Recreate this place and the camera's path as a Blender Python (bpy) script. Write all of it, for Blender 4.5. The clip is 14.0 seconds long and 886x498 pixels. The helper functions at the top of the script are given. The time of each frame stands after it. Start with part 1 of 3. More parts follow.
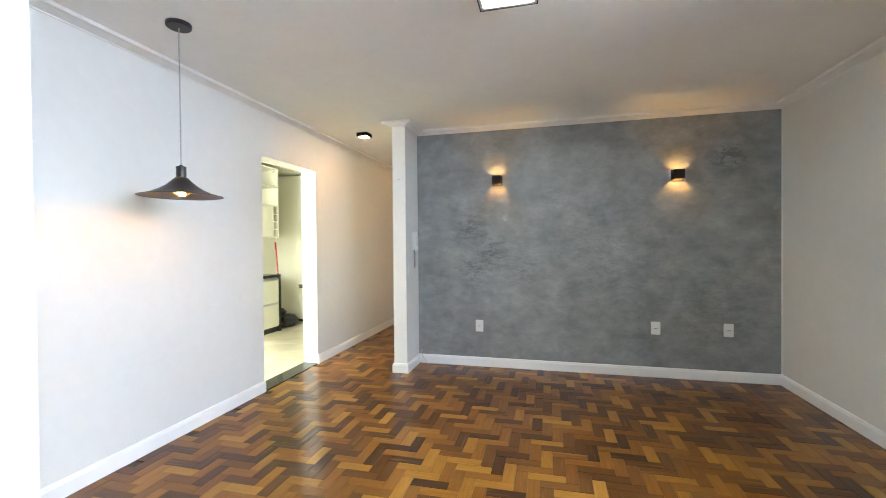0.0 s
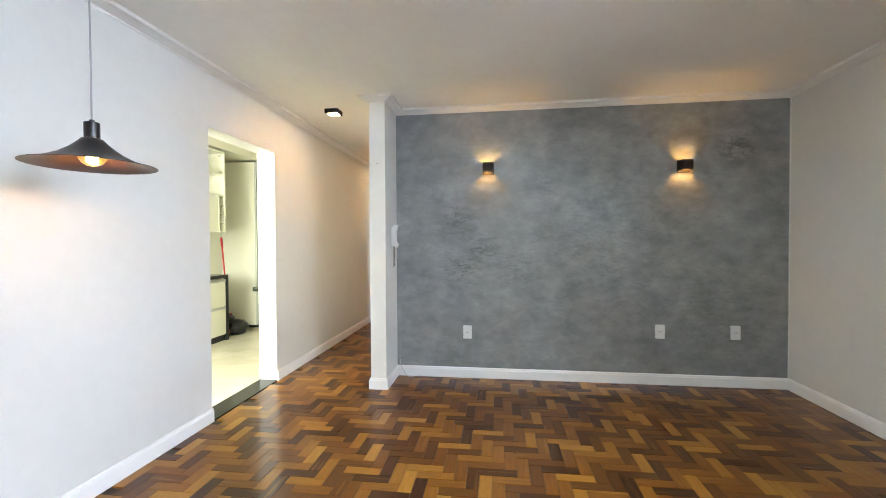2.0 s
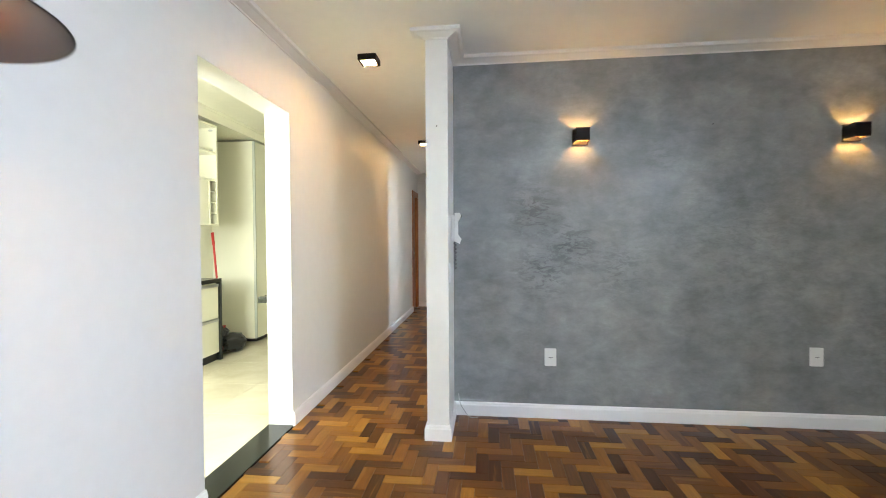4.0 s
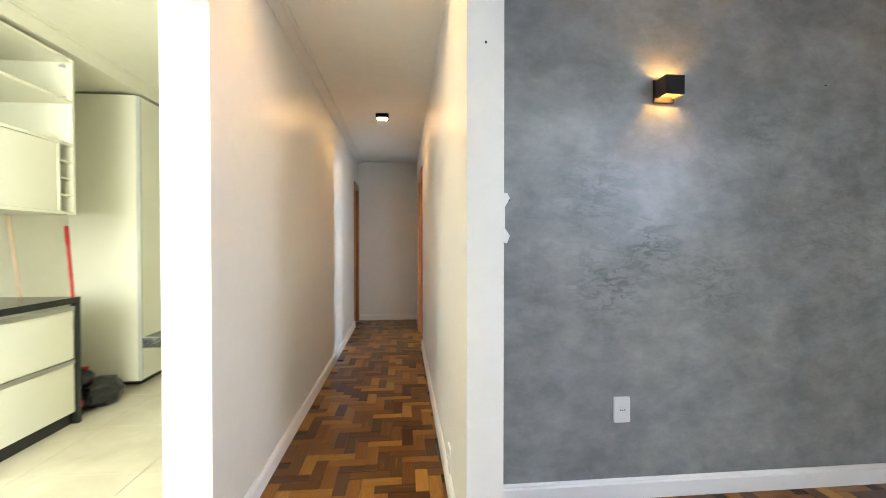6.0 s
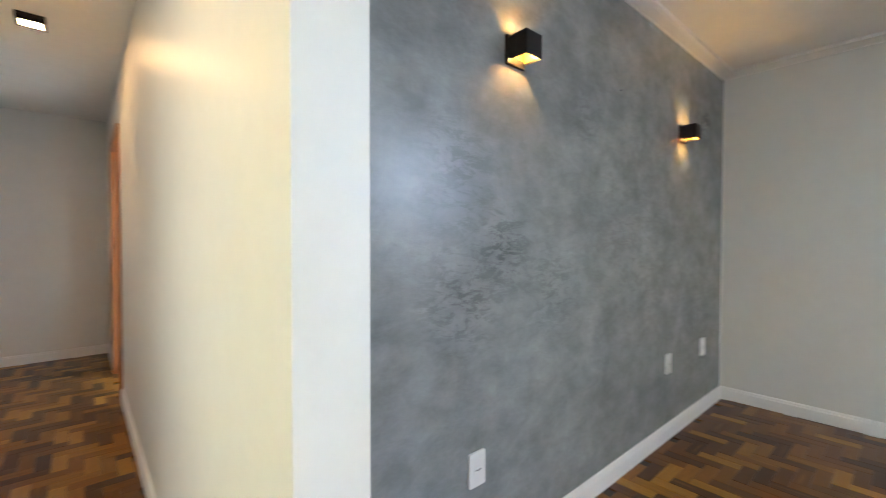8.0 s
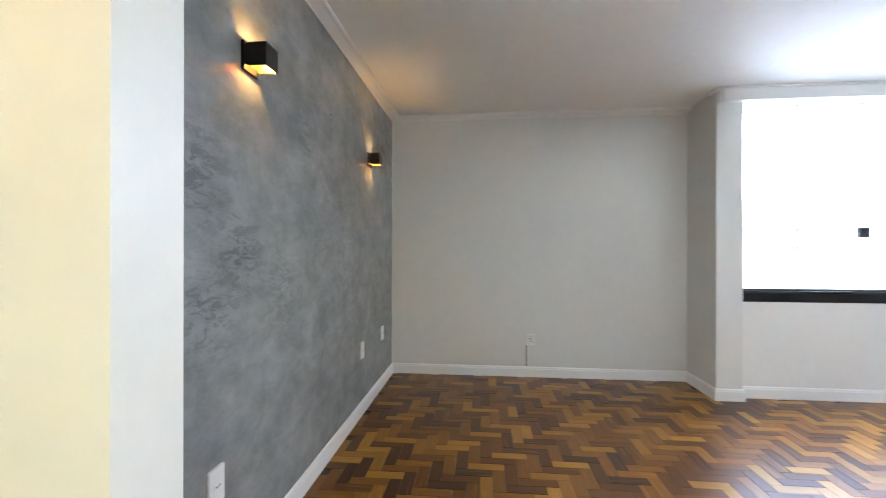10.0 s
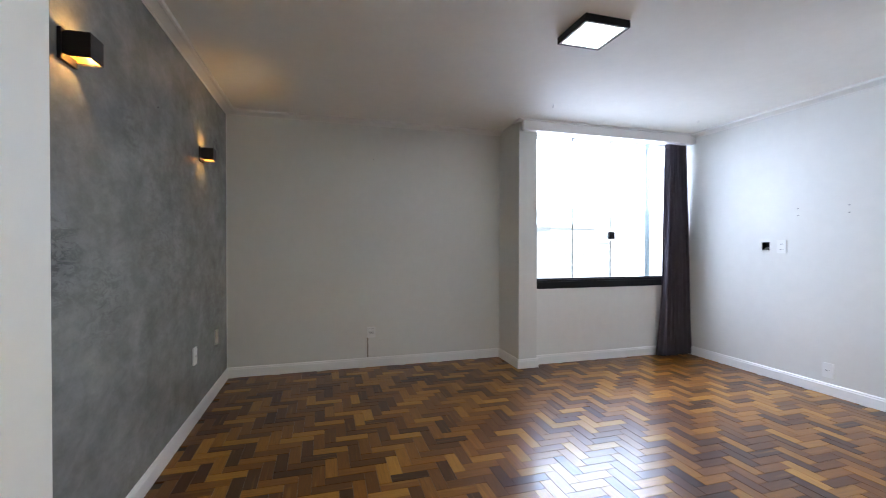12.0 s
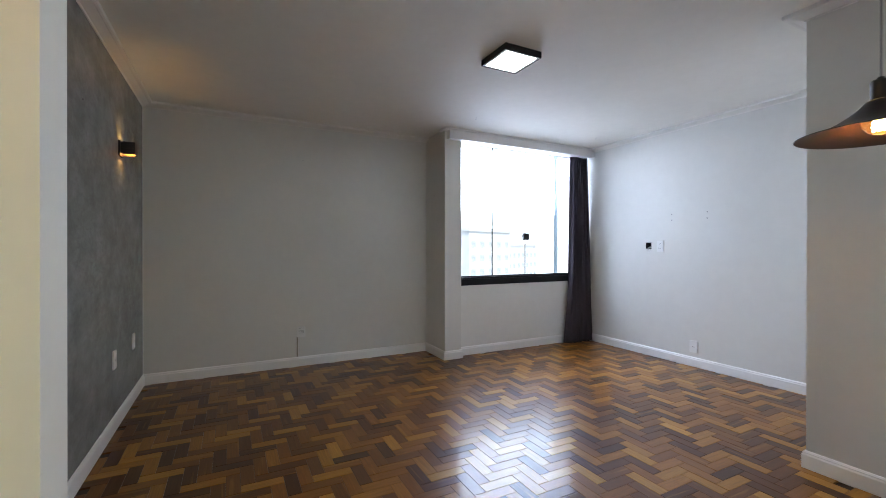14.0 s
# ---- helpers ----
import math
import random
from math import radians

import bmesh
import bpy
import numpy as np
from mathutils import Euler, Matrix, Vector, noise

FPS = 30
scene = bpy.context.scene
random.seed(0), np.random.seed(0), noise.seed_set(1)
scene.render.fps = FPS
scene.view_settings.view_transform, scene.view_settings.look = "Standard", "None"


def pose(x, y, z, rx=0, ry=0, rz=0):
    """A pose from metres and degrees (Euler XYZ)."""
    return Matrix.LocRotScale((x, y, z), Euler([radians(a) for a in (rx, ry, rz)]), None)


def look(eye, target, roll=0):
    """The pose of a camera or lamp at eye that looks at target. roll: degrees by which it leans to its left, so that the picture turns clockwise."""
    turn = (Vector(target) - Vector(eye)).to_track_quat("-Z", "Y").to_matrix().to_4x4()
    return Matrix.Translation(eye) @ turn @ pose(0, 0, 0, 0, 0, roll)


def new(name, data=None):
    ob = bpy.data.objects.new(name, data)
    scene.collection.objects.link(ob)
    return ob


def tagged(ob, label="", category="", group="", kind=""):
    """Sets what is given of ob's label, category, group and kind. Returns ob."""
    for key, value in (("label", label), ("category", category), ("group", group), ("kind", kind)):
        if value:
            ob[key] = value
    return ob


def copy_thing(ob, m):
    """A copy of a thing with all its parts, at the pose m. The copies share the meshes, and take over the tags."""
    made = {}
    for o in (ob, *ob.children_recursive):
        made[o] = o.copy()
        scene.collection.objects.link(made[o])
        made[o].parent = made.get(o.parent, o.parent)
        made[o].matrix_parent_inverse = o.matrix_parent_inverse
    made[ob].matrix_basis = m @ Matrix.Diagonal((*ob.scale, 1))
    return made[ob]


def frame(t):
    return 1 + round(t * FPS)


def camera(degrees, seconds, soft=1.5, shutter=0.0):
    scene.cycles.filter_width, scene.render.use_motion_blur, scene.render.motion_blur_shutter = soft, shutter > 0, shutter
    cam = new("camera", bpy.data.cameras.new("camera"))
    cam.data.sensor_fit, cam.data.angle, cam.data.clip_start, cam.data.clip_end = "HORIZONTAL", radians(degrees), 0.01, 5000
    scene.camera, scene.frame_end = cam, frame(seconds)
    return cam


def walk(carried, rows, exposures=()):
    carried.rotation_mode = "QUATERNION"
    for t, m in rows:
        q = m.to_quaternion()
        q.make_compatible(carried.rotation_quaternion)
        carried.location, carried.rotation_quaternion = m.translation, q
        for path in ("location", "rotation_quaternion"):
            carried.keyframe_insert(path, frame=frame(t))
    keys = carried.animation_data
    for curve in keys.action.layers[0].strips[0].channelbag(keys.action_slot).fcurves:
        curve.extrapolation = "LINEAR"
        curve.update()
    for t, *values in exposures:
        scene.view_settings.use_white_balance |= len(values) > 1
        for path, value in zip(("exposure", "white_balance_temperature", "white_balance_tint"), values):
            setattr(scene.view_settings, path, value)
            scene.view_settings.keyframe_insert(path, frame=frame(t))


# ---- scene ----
cam = camera(93.46, 14.0, 0.85, 0.5)
PATH = [
    (0, (0.044, 0.470, 1.273), (-0.446, 2.409, 1.248), -0.53),
    (0.5, (-0.072, 0.528, 1.250), (-0.424, 2.497, 1.226), -0.43),
    (1, (-0.125, 0.632, 1.236), (-0.416, 2.611, 1.212), -0.30),
    (1.5, (-0.242, 0.777, 1.241), (-0.497, 2.760, 1.215), -0.25),
    (2, (-0.374, 0.932, 1.251), (-0.635, 2.915, 1.216), -0.29),
    (2.5, (-0.588, 1.118, 1.233), (-0.815, 3.105, 1.198), -0.18),
    (3, (-0.755, 1.344, 1.260), (-0.968, 3.332, 1.213), -0.33),
    (3.2, (-0.818, 1.439, 1.254), (-1.042, 3.426, 1.207), -0.33),
    (5.3, (-1.480, 2.539, 1.202), (-1.508, 4.539, 1.172), -0.11),
    (5.5, (-1.536, 2.639, 1.206), (-1.504, 4.639, 1.177), -0.01),
    (6, (-1.675, 2.891, 1.199), (-1.483, 4.881, 1.172), 0.01),
    (6.5, (-1.765, 3.143, 1.219), (-1.282, 5.083, 1.173), -0.46),
    (7, (-1.758, 3.396, 1.231), (-1.020, 5.254, 1.184), -0.57),
    (7.5, (-1.729, 3.583, 1.221), (-0.750, 5.327, 1.176), -0.31),
    (8, (-1.685, 3.746, 1.214), (-0.370, 5.253, 1.172), 0.07),
    (8.5, (-1.686, 3.789, 1.206), (-0.075, 4.973, 1.165), 0.13),
    (9, (-1.761, 3.818, 1.198), (0.054, 4.658, 1.173), 0.06),
    (9.2, (-1.801, 3.834, 1.197), (0.075, 4.526, 1.183), 0.06),
    (11.3, (-2.107, 3.899, 1.213), (-0.138, 3.550, 1.201), 0.13),
    (11.5, (-2.122, 3.902, 1.210), (-0.166, 3.486, 1.201), 0.03),
    (12, (-2.211, 3.898, 1.230), (-0.289, 3.345, 1.211), 0.06),
    (12.5, (-2.273, 3.904, 1.232), (-0.386, 3.242, 1.212), 0.13),
    (13, (-2.286, 3.962, 1.223), (-0.436, 3.203, 1.209), 0.20),
    (13.5, (-2.329, 4.027, 1.210), (-0.518, 3.178, 1.203), 0.11),
    (14, (-2.400, 4.067, 1.194), (-0.618, 3.160, 1.191), -0.01),
]
EXPOSURES = [(0.0, 1.40, 5930, 8), (3.0, 1.42, 5880, 8), (5.5, 1.42, 5830, 9), (6.3, 1.46, 5830, 10), (7.0, 1.22, 5650, 6), (8.5, 1.5, 5650, 8), (9.2, 1.5, 5650, 8), (11.5, 0.9, 5780, 11), (12.5, 0.42, 5800, 12), (13.0, 0.32, 5800, 12), (14.0, 0.27, 5800, 11)]
walk(cam, [(t, look(eye, target, roll)) for t, eye, target, roll in PATH], EXPOSURES)

# ---- world and large lights ----
world = bpy.data.worlds.new("sky")
scene.world = world
world.use_nodes = True
wn = world.node_tree.nodes
sky = wn.new("ShaderNodeTexSky")
sky.sky_type = "NISHITA"
sky.sun_disc = False
sky.sun_elevation, sky.sun_rotation = radians(52), radians(-100)
sky.air_density, sky.dust_density = 1.2, 0.6
world.node_tree.links.new(sky.outputs[0], wn["Background"].inputs[0])
wn["Background"].inputs[1].default_value = 0.15

sun = new("sun", bpy.data.lights.new("sun", "SUN"))
sun.data.energy, sun.data.angle, sun.data.color = 4.5, radians(0.5), (1.0, 0.95, 0.88)
sun.matrix_world = look((-30, 5, 40), (0, 0, 0))

# area lamps for daylight: one outside the window, two in unseen window openings
def daylight(name, eye, target, w, h, energy, color):
    lamp = new(name, bpy.data.lights.new(name, "AREA"))
    lamp.data.shape, lamp.data.size, lamp.data.size_y = "RECTANGLE", w, h
    lamp.data.energy, lamp.data.color = energy, color
    lamp.matrix_world = look(eye, target)
    return lamp


daylight("window_daylight", (2.40, 0.80, 2.50), (0.00, 0.92, 1.00), 2.7, 1.8, 165, (0.77, 0.835, 1.0))
daylight("kitchen_daylight", (-3.5, 2.12, 1.6), (-3.5, 5, 1.5), 1.6, 1.3, 66, (1.0, 0.96, 0.78))
daylight("bedroom_daylight", (0.44, 9.45, 1.5), (-2.35, 8.0, 1.2), 1.2, 1.2, 135, (0.82, 0.92, 1.0))



# ---- the plan, in metres ----
WEST, KITCHEN_SIDE = -2.363, -2.530
PIER_L, PIER_R, PIER_Y = -1.448, -1.314, 4.359
NORTH, EAST, NICHE = 4.753, 2.037, 2.028
COLUMN, WINDOW_X, SOUTH = 1.561, 1.650, -0.108
BLOCK_X, BLOCK_Y, END = -1.274, 1.274, 9.482
CEIL = 2.469
OPEN_A, OPEN_B, OPEN_H = 3.600, 4.465, 2.057
WIN_A, WIN_B, WIN_LO, WIN_HI = -0.100, 1.842, 0.775, 2.39
LD_A, LD_B, RD_A, RD_B, DOOR_H = 8.96, 9.42, 7.755, 8.55, 2.025

# ---- materials ----
def base_material(name):
    m = bpy.data.materials.new(name)
    m.use_nodes = True
    nt = m.node_tree
    return m, nt, nt.nodes["Principled BSDF"]


def ramp(nt, fac, stops):
    r = nt.nodes.new("ShaderNodeValToRGB")
    els = r.color_ramp.elements
    els[0].position, els[0].color = stops[0][0], (*stops[0][1], 1)
    els[1].position, els[1].color = stops[-1][0], (*stops[-1][1], 1)
    for p, c in stops[1:-1]:
        e = els.new(p)
        e.color = (*c, 1)
    nt.links.new(fac, r.inputs[0])
    return r.outputs[0]


def coords(nt, scale=(1, 1, 1), kind="Object"):
    tc, mp = nt.nodes.new("ShaderNodeTexCoord"), nt.nodes.new("ShaderNodeMapping")
    mp.inputs["Scale"].default_value = scale
    nt.links.new(tc.outputs[kind], mp.inputs[0])
    return mp.outputs[0]


def noise_tex(nt, vec, scale, detail=4.0, rough=0.55, distort=0.0):
    n = nt.nodes.new("ShaderNodeTexNoise")
    n.inputs["Scale"].default_value, n.inputs["Detail"].default_value = scale, detail
    n.inputs["Roughness"].default_value, n.inputs["Distortion"].default_value = rough, distort
    nt.links.new(vec, n.inputs["Vector"])
    return n.outputs["Fac"]


def bump(nt, bsdf, height, strength, distance=0.002):
    b = nt.nodes.new("ShaderNodeBump")
    b.inputs["Strength"].default_value, b.inputs["Distance"].default_value = strength, distance
    nt.links.new(height, b.inputs["Height"])
    nt.links.new(b.outputs[0], bsdf.inputs["Normal"])


def mix(nt, fac, a, b, mode="MIX"):
    n = nt.nodes.new("ShaderNodeMix")
    n.data_type, n.blend_type = "RGBA", mode
    for sock, v in ((n.inputs[0], fac), (n.inputs[6], a), (n.inputs[7], b)):
        if isinstance(v, (int, float)):
            sock.default_value = v
        elif isinstance(v, tuple):
            sock.default_value = (*v, 1)
        else:
            nt.links.new(v, sock)
    return n.outputs[2]


def span(nt, value, a, b, lo, hi):
    r = nt.nodes.new("ShaderNodeMapRange")
    for key, v in (("From Min", a), ("From Max", b), ("To Min", lo), ("To Max", hi)):
        r.inputs[key].default_value = v
    nt.links.new(value, r.inputs[0])
    return r.outputs[0]


def painted(name, color, rough=0.5, vary=0.04, grain=220, bumpy=0.12, metal=0.0, blotch=1.6, spec=0.5):
    """Paint, plastic or metal with faint blotches and a fine grain."""
    m, nt, b = base_material(name)
    v = coords(nt)
    big, fine = noise_tex(nt, v, blotch, 3), noise_tex(nt, v, grain, 3)
    lo, hi = tuple(c * (1 - vary) for c in color), tuple(min(1, c * (1 + vary)) for c in color)
    nt.links.new(ramp(nt, big, [(0.3, lo), (0.7, hi)]), b.inputs["Base Color"])
    r = nt.nodes.new("ShaderNodeMapRange")
    r.inputs[3].default_value, r.inputs[4].default_value = max(0.03, rough - 0.06), min(1, rough + 0.06)
    nt.links.new(noise_tex(nt, v, blotch * 4, 3), r.inputs[0])
    nt.links.new(r.outputs[0], b.inputs["Roughness"])
    b.inputs["Metallic"].default_value = metal
    b.inputs["Specular IOR Level"].default_value = spec
    if bumpy:
        bump(nt, b, fine, bumpy, 0.001)
    return m


def glowing(name, color, strength):
    m, nt, b = base_material(name)
    b.inputs["Base Color"].default_value = (0.8, 0.8, 0.8, 1)
    b.inputs["Emission Color"].default_value = (*color, 1)
    b.inputs["Emission Strength"].default_value = strength
    return m


def wall_paint(name, color, rough):
    m, nt, b = base_material(name)
    v = coords(nt)
    big, mid = noise_tex(nt, v, 0.9, 4, 0.5), noise_tex(nt, v, 14, 4)
    roller = noise_tex(nt, v, 260, 3, 0.6)
    lo, hi = tuple(c * 0.965 for c in color), tuple(c * 1.03 for c in color)
    c1 = mix(nt, span(nt, big, 0.3, 0.7, 0.0, 1.0), lo, hi)
    c2 = mix(nt, 1.0, c1, span(nt, mid, 0.3, 0.7, 0.985, 1.015), "MULTIPLY")
    nt.links.new(c2, b.inputs["Base Color"])
    b.inputs["Roughness"].default_value = rough
    bump(nt, b, roller, 0.10, 0.0012)
    return m


def burnt_cement():
    m, nt, b = base_material("burnt_cement")
    v = coords(nt)
    cloud = noise_tex(nt, coords(nt, (1, 1, 1.05)), 2.4, 6, 0.60, 0.15)
    trowel = noise_tex(nt, coords(nt, (1.0, 1.0, 1.3)), 5.5, 4, 0.55, 0.2)
    drag = noise_tex(nt, coords(nt, (1.0, 1.0, 1.9)), 9.0, 8, 0.74, 0.4)
    tear = noise_tex(nt, coords(nt, (1.0, 1.0, 2.3)), 11.0, 9, 0.80, 0.7)
    fine = noise_tex(nt, v, 75, 5, 0.62)
    c1 = mix(nt, span(nt, cloud, 0.30, 0.70, 0.0, 1.0), (0.230, 0.243, 0.243), (0.330, 0.345, 0.338))
    c3 = mix(nt, 1.0, c1, span(nt, trowel, 0.25, 0.75, 0.80, 1.18), "MULTIPLY")
    c3 = mix(nt, 1.0, c3, span(nt, drag, 0.28, 0.72, 0.84, 1.14), "MULTIPLY")
    c3 = mix(nt, 1.0, c3, span(nt, fine, 0.30, 0.70, 0.97, 1.03), "MULTIPLY")
    # torn trowel scars, in two places and thinly elsewhere
    patches = None
    for cx, cz, r, top in ((-0.75, 1.42, 0.26, 0.85), (-0.52, 1.18, 0.22, 1.0), (-0.70, 1.02, 0.26, 0.8), (-0.20, 1.02, 0.30, 0.5), (1.62, 2.03, 0.20, 1.0), (0.05, 1.76, 0.22, 0.4), (1.60, 0.62, 0.7, 0.35), (0.60, 1.25, 0.9, 0.30)):
        d = nt.nodes.new("ShaderNodeVectorMath")
        d.operation = "DISTANCE"
        nt.links.new(v, d.inputs[0])
        d.inputs[1].default_value = (cx, NORTH, cz)
        f = nt.nodes.new("ShaderNodeMapRange")
        f.inputs["From Min"].default_value, f.inputs["From Max"].default_value = r * 0.15, r
        f.inputs["To Min"].default_value, f.inputs["To Max"].default_value = top, 0.0
        nt.links.new(d.outputs["Value"], f.inputs[0])
        if patches is None:
            patches = f.outputs[0]
        else:
            mx = nt.nodes.new("ShaderNodeMath")
            mx.operation = "MAXIMUM"
            nt.links.new(patches, mx.inputs[0])
            nt.links.new(f.outputs[0], mx.inputs[1])
            patches = mx.outputs[0]
    prod = nt.nodes.new("ShaderNodeMath")
    prod.operation = "MULTIPLY"
    nt.links.new(span(nt, tear, 0.485, 0.55, 0.0, 0.70), prod.inputs[0])
    nt.links.new(patches, prod.inputs[1])
    c4 = mix(nt, prod.outputs[0], c3, (0.098, 0.103, 0.106))
    nt.links.new(c4, b.inputs["Base Color"])
    nt.links.new(span(nt, trowel, 0.2, 0.8, 0.215, 0.266), b.inputs["Roughness"])
    b.inputs["Specular IOR Level"].default_value = 0.58
    add = nt.nodes.new("ShaderNodeMath")
    add.operation = "MULTIPLY_ADD"
    nt.links.new(trowel, add.inputs[0])
    add.inputs[1].default_value = 1.5
    nt.links.new(drag, add.inputs[2])
    bump(nt, b, add.outputs[0], 0.40, 0.004)
    return m


def parquet(name, rand):
    """Lacquered hardwood blocks: a tone for each block, grain along the block."""
    m, nt, b = base_material(name)
    if rand == "object":
        info = nt.nodes.new("ShaderNodeObjectInfo")
        tone = info.outputs["Random"]
        long = coords(nt, (2.2, 34, 34))
    else:
        geo = nt.nodes.new("ShaderNodeNewGeometry")
        tone = geo.outputs["Random Per Island"]
        uv = nt.nodes.new("ShaderNodeUVMap")
        mp = nt.nodes.new("ShaderNodeMapping")
        mp.inputs["Scale"].default_value = (2.2, 34, 34)
        nt.links.new(uv.outputs[0], mp.inputs[0])
        long = mp.outputs[0]
    off = nt.nodes.new("ShaderNodeVectorMath")
    off.operation = "MULTIPLY_ADD"
    nt.links.new(tone, off.inputs[0])
    off.inputs[1].default_value = (37.0, 91.0, 53.0)
    nt.links.new(long, off.inputs[2])
    grain = noise_tex(nt, off.outputs[0], 3.0, 6, 0.65, 0.6)
    streak = noise_tex(nt, off.outputs[0], 9.0, 4, 0.7)
    base = ramp(nt, tone, [(0.0, (0.044, 0.013, 0.003)), (0.14, (0.072, 0.022, 0.004)), (0.30, (0.112, 0.038, 0.0055)), (0.48, (0.170, 0.063, 0.008)),
                           (0.66, (0.225, 0.089, 0.010)), (0.84, (0.300, 0.132, 0.015)), (1.0, (0.415, 0.205, 0.028))])
    c = mix(nt, 1.0, base, span(nt, grain, 0.28, 0.72, 0.76, 1.20), "MULTIPLY")
    c = mix(nt, 1.0, c, span(nt, streak, 0.30, 0.60, 0.86, 1.0), "MULTIPLY")
    sap = noise_tex(nt, off.outputs[0], 1.1, 2, 0.5, 0.3)
    c = mix(nt, span(nt, sap, 0.62, 0.74, 0.0, 0.40), c, (0.33, 0.165, 0.032))
    nt.links.new(c, b.inputs["Base Color"])
    nt.links.new(ramp(nt, noise_tex(nt, off.outputs[0], 0.7, 4), [(0.3, (0.29, 0.29, 0.29)), (0.7, (0.37, 0.37, 0.37))]), b.inputs["Roughness"])
    b.inputs["Coat Weight"].default_value = 0.40
    nt.links.new(span(nt, noise_tex(nt, coords(nt), 5.0, 5, 0.6), 0.3, 0.7, 0.10, 0.19), b.inputs["Coat Roughness"])
    b.inputs["Specular IOR Level"].default_value = 0.18
    bump(nt, b, grain, 0.05, 0.001)
    return m


def woven(name, color):
    m, nt, b = base_material(name)
    w = nt.nodes.new("ShaderNodeTexWave")
    w.inputs["Scale"].default_value, w.inputs["Distortion"].default_value = 260, 1.5
    nt.links.new(coords(nt), w.inputs[0])
    nt.links.new(ramp(nt, noise_tex(nt, coords(nt, (1, 1, .3)), 6, 4), [(0.3, tuple(c * .75 for c in color)), (0.7, tuple(c * 1.3 for c in color))]), b.inputs["Base Color"])
    b.inputs["Roughness"].default_value = 0.9
    b.inputs["Sheen Weight"].default_value = 0.05
    bump(nt, b, w.outputs["Fac"], 0.15, 0.001)
    return m


def wood_door():
    m, nt, b = base_material("varnished_wood")
    v = coords(nt, (18, 18, 1.1))
    g = noise_tex(nt, v, 3, 6, 0.6, 0.8)
    nt.links.new(ramp(nt, g, [(0.3, (0.20, 0.062, 0.014)), (0.55, (0.36, 0.125, 0.028)), (0.75, (0.47, 0.19, 0.05))]), b.inputs["Base Color"])
    b.inputs["Roughness"].default_value = 0.32
    bump(nt, b, g, 0.1, 0.001)
    return m


def clear_glass(name, tint):
    m, nt, b = base_material(name)
    b.inputs["Base Color"].default_value = (*tint, 1)
    b.inputs["Transmission Weight"].default_value = 1.0
    b.inputs["Roughness"].default_value = 0.0
    b.inputs["IOR"].default_value = 1.45
    return m


def floor_tile():
    m, nt, b = base_material("porcelain_tile")
    v = coords(nt)
    cloud = noise_tex(nt, v, 3.0, 6, 0.6, 0.8)
    # beige tile, with extra yellow for the kitchen's warm light
    c = ramp(nt, cloud, [(0.3, (0.58, 0.53, 0.40)), (0.7, (0.70, 0.66, 0.52))])
    nt.links.new(c, b.inputs["Base Color"])
    b.inputs["Roughness"].default_value = 0.16
    bump(nt, b, noise_tex(nt, v, 90, 2), 0.02, 0.001)
    return m


def dark_stone():
    m, nt, b = base_material("dark_granite")
    v = coords(nt)
    sp = noise_tex(nt, v, 190, 4, 0.7)
    nt.links.new(ramp(nt, sp, [(0.4, (0.010, 0.012, 0.011)), (0.62, (0.028, 0.032, 0.030)), (0.75, (0.10, 0.11, 0.10))]), b.inputs["Base Color"])
    b.inputs["Roughness"].default_value = 0.18
    bump(nt, b, noise_tex(nt, v, 30, 3), 0.03, 0.001)
    return m


PAINT = wall_paint("wall_paint", (0.725, 0.720, 0.680), 0.42)
# white paint; its cream tint imitates the warm light in the kitchen
KITCHEN_PAINT = wall_paint("warm_cast_kitchen_paint", (0.80, 0.785, 0.66), 0.4)
PAINT_WHITE = wall_paint("white_wall_paint", (0.80, 0.795, 0.755), 0.42)
CEILING_PAINT = wall_paint("ceiling_paint", (0.86, 0.845, 0.785), 0.7)
MOULDING = wall_paint("cornice_paint", (0.80, 0.785, 0.74), 0.55)
TRIM_PAINT = painted("white_enamel", (0.87, 0.86, 0.84), 0.33, 0.03, 120, 0.05)
CEMENT = burnt_cement()
WOOD_PIECE = parquet("parquet_block", "object")
WOOD_REST = parquet("parquet_joined", "island")
JOINT = painted("parquet_joint", (0.030, 0.016, 0.008), 0.7, 0.2)
BLACK = painted("black_powder_coat", (0.010, 0.010, 0.011), 0.55, 0.15, 400, 0.12, spec=0.25)
BLACK_SHADE = painted("black_lamp_shade", (0.014, 0.012, 0.012), 0.38, 0.2, 300, 0.08)
COPPER = painted("brown_shade_lining", (0.030, 0.014, 0.010), 0.45, 0.15, 300, 0.08)
GOLD = painted("gold_reflector", (0.62, 0.40, 0.13), 0.45, 0.06, 300, 0.05, 1.0)
PLASTIC = painted("white_plastic", (0.80, 0.80, 0.78), 0.30, 0.02, 200, 0.02)
PLASTIC_OLD = painted("aged_plastic", (0.30, 0.28, 0.23), 0.38, 0.06, 200, 0.03)
GREY_PLASTIC = painted("grey_plastic", (0.30, 0.30, 0.30), 0.4, 0.08, 200, 0.03)
DARK_PLASTIC = painted("dark_plastic", (0.015, 0.015, 0.016), 0.45, 0.1, 200, 0.03)
MATTE_BLACK = painted("matte_black_plastic", (0.010, 0.010, 0.010), 0.9, 0.1, 200, 0.03)
RED_PLASTIC = painted("red_plastic", (0.45, 0.025, 0.02), 0.4, 0.1, 200, 0.03)
PALE_WOOD = painted("pale_broom_wood", (0.62, 0.47, 0.30), 0.5, 0.12, 60, 0.05)
# yellow in the laminate is raised to match that warm kitchen light
LAMINATE = painted("ivory_laminate", (0.78, 0.77, 0.64), 0.30, 0.02, 160, 0.02)
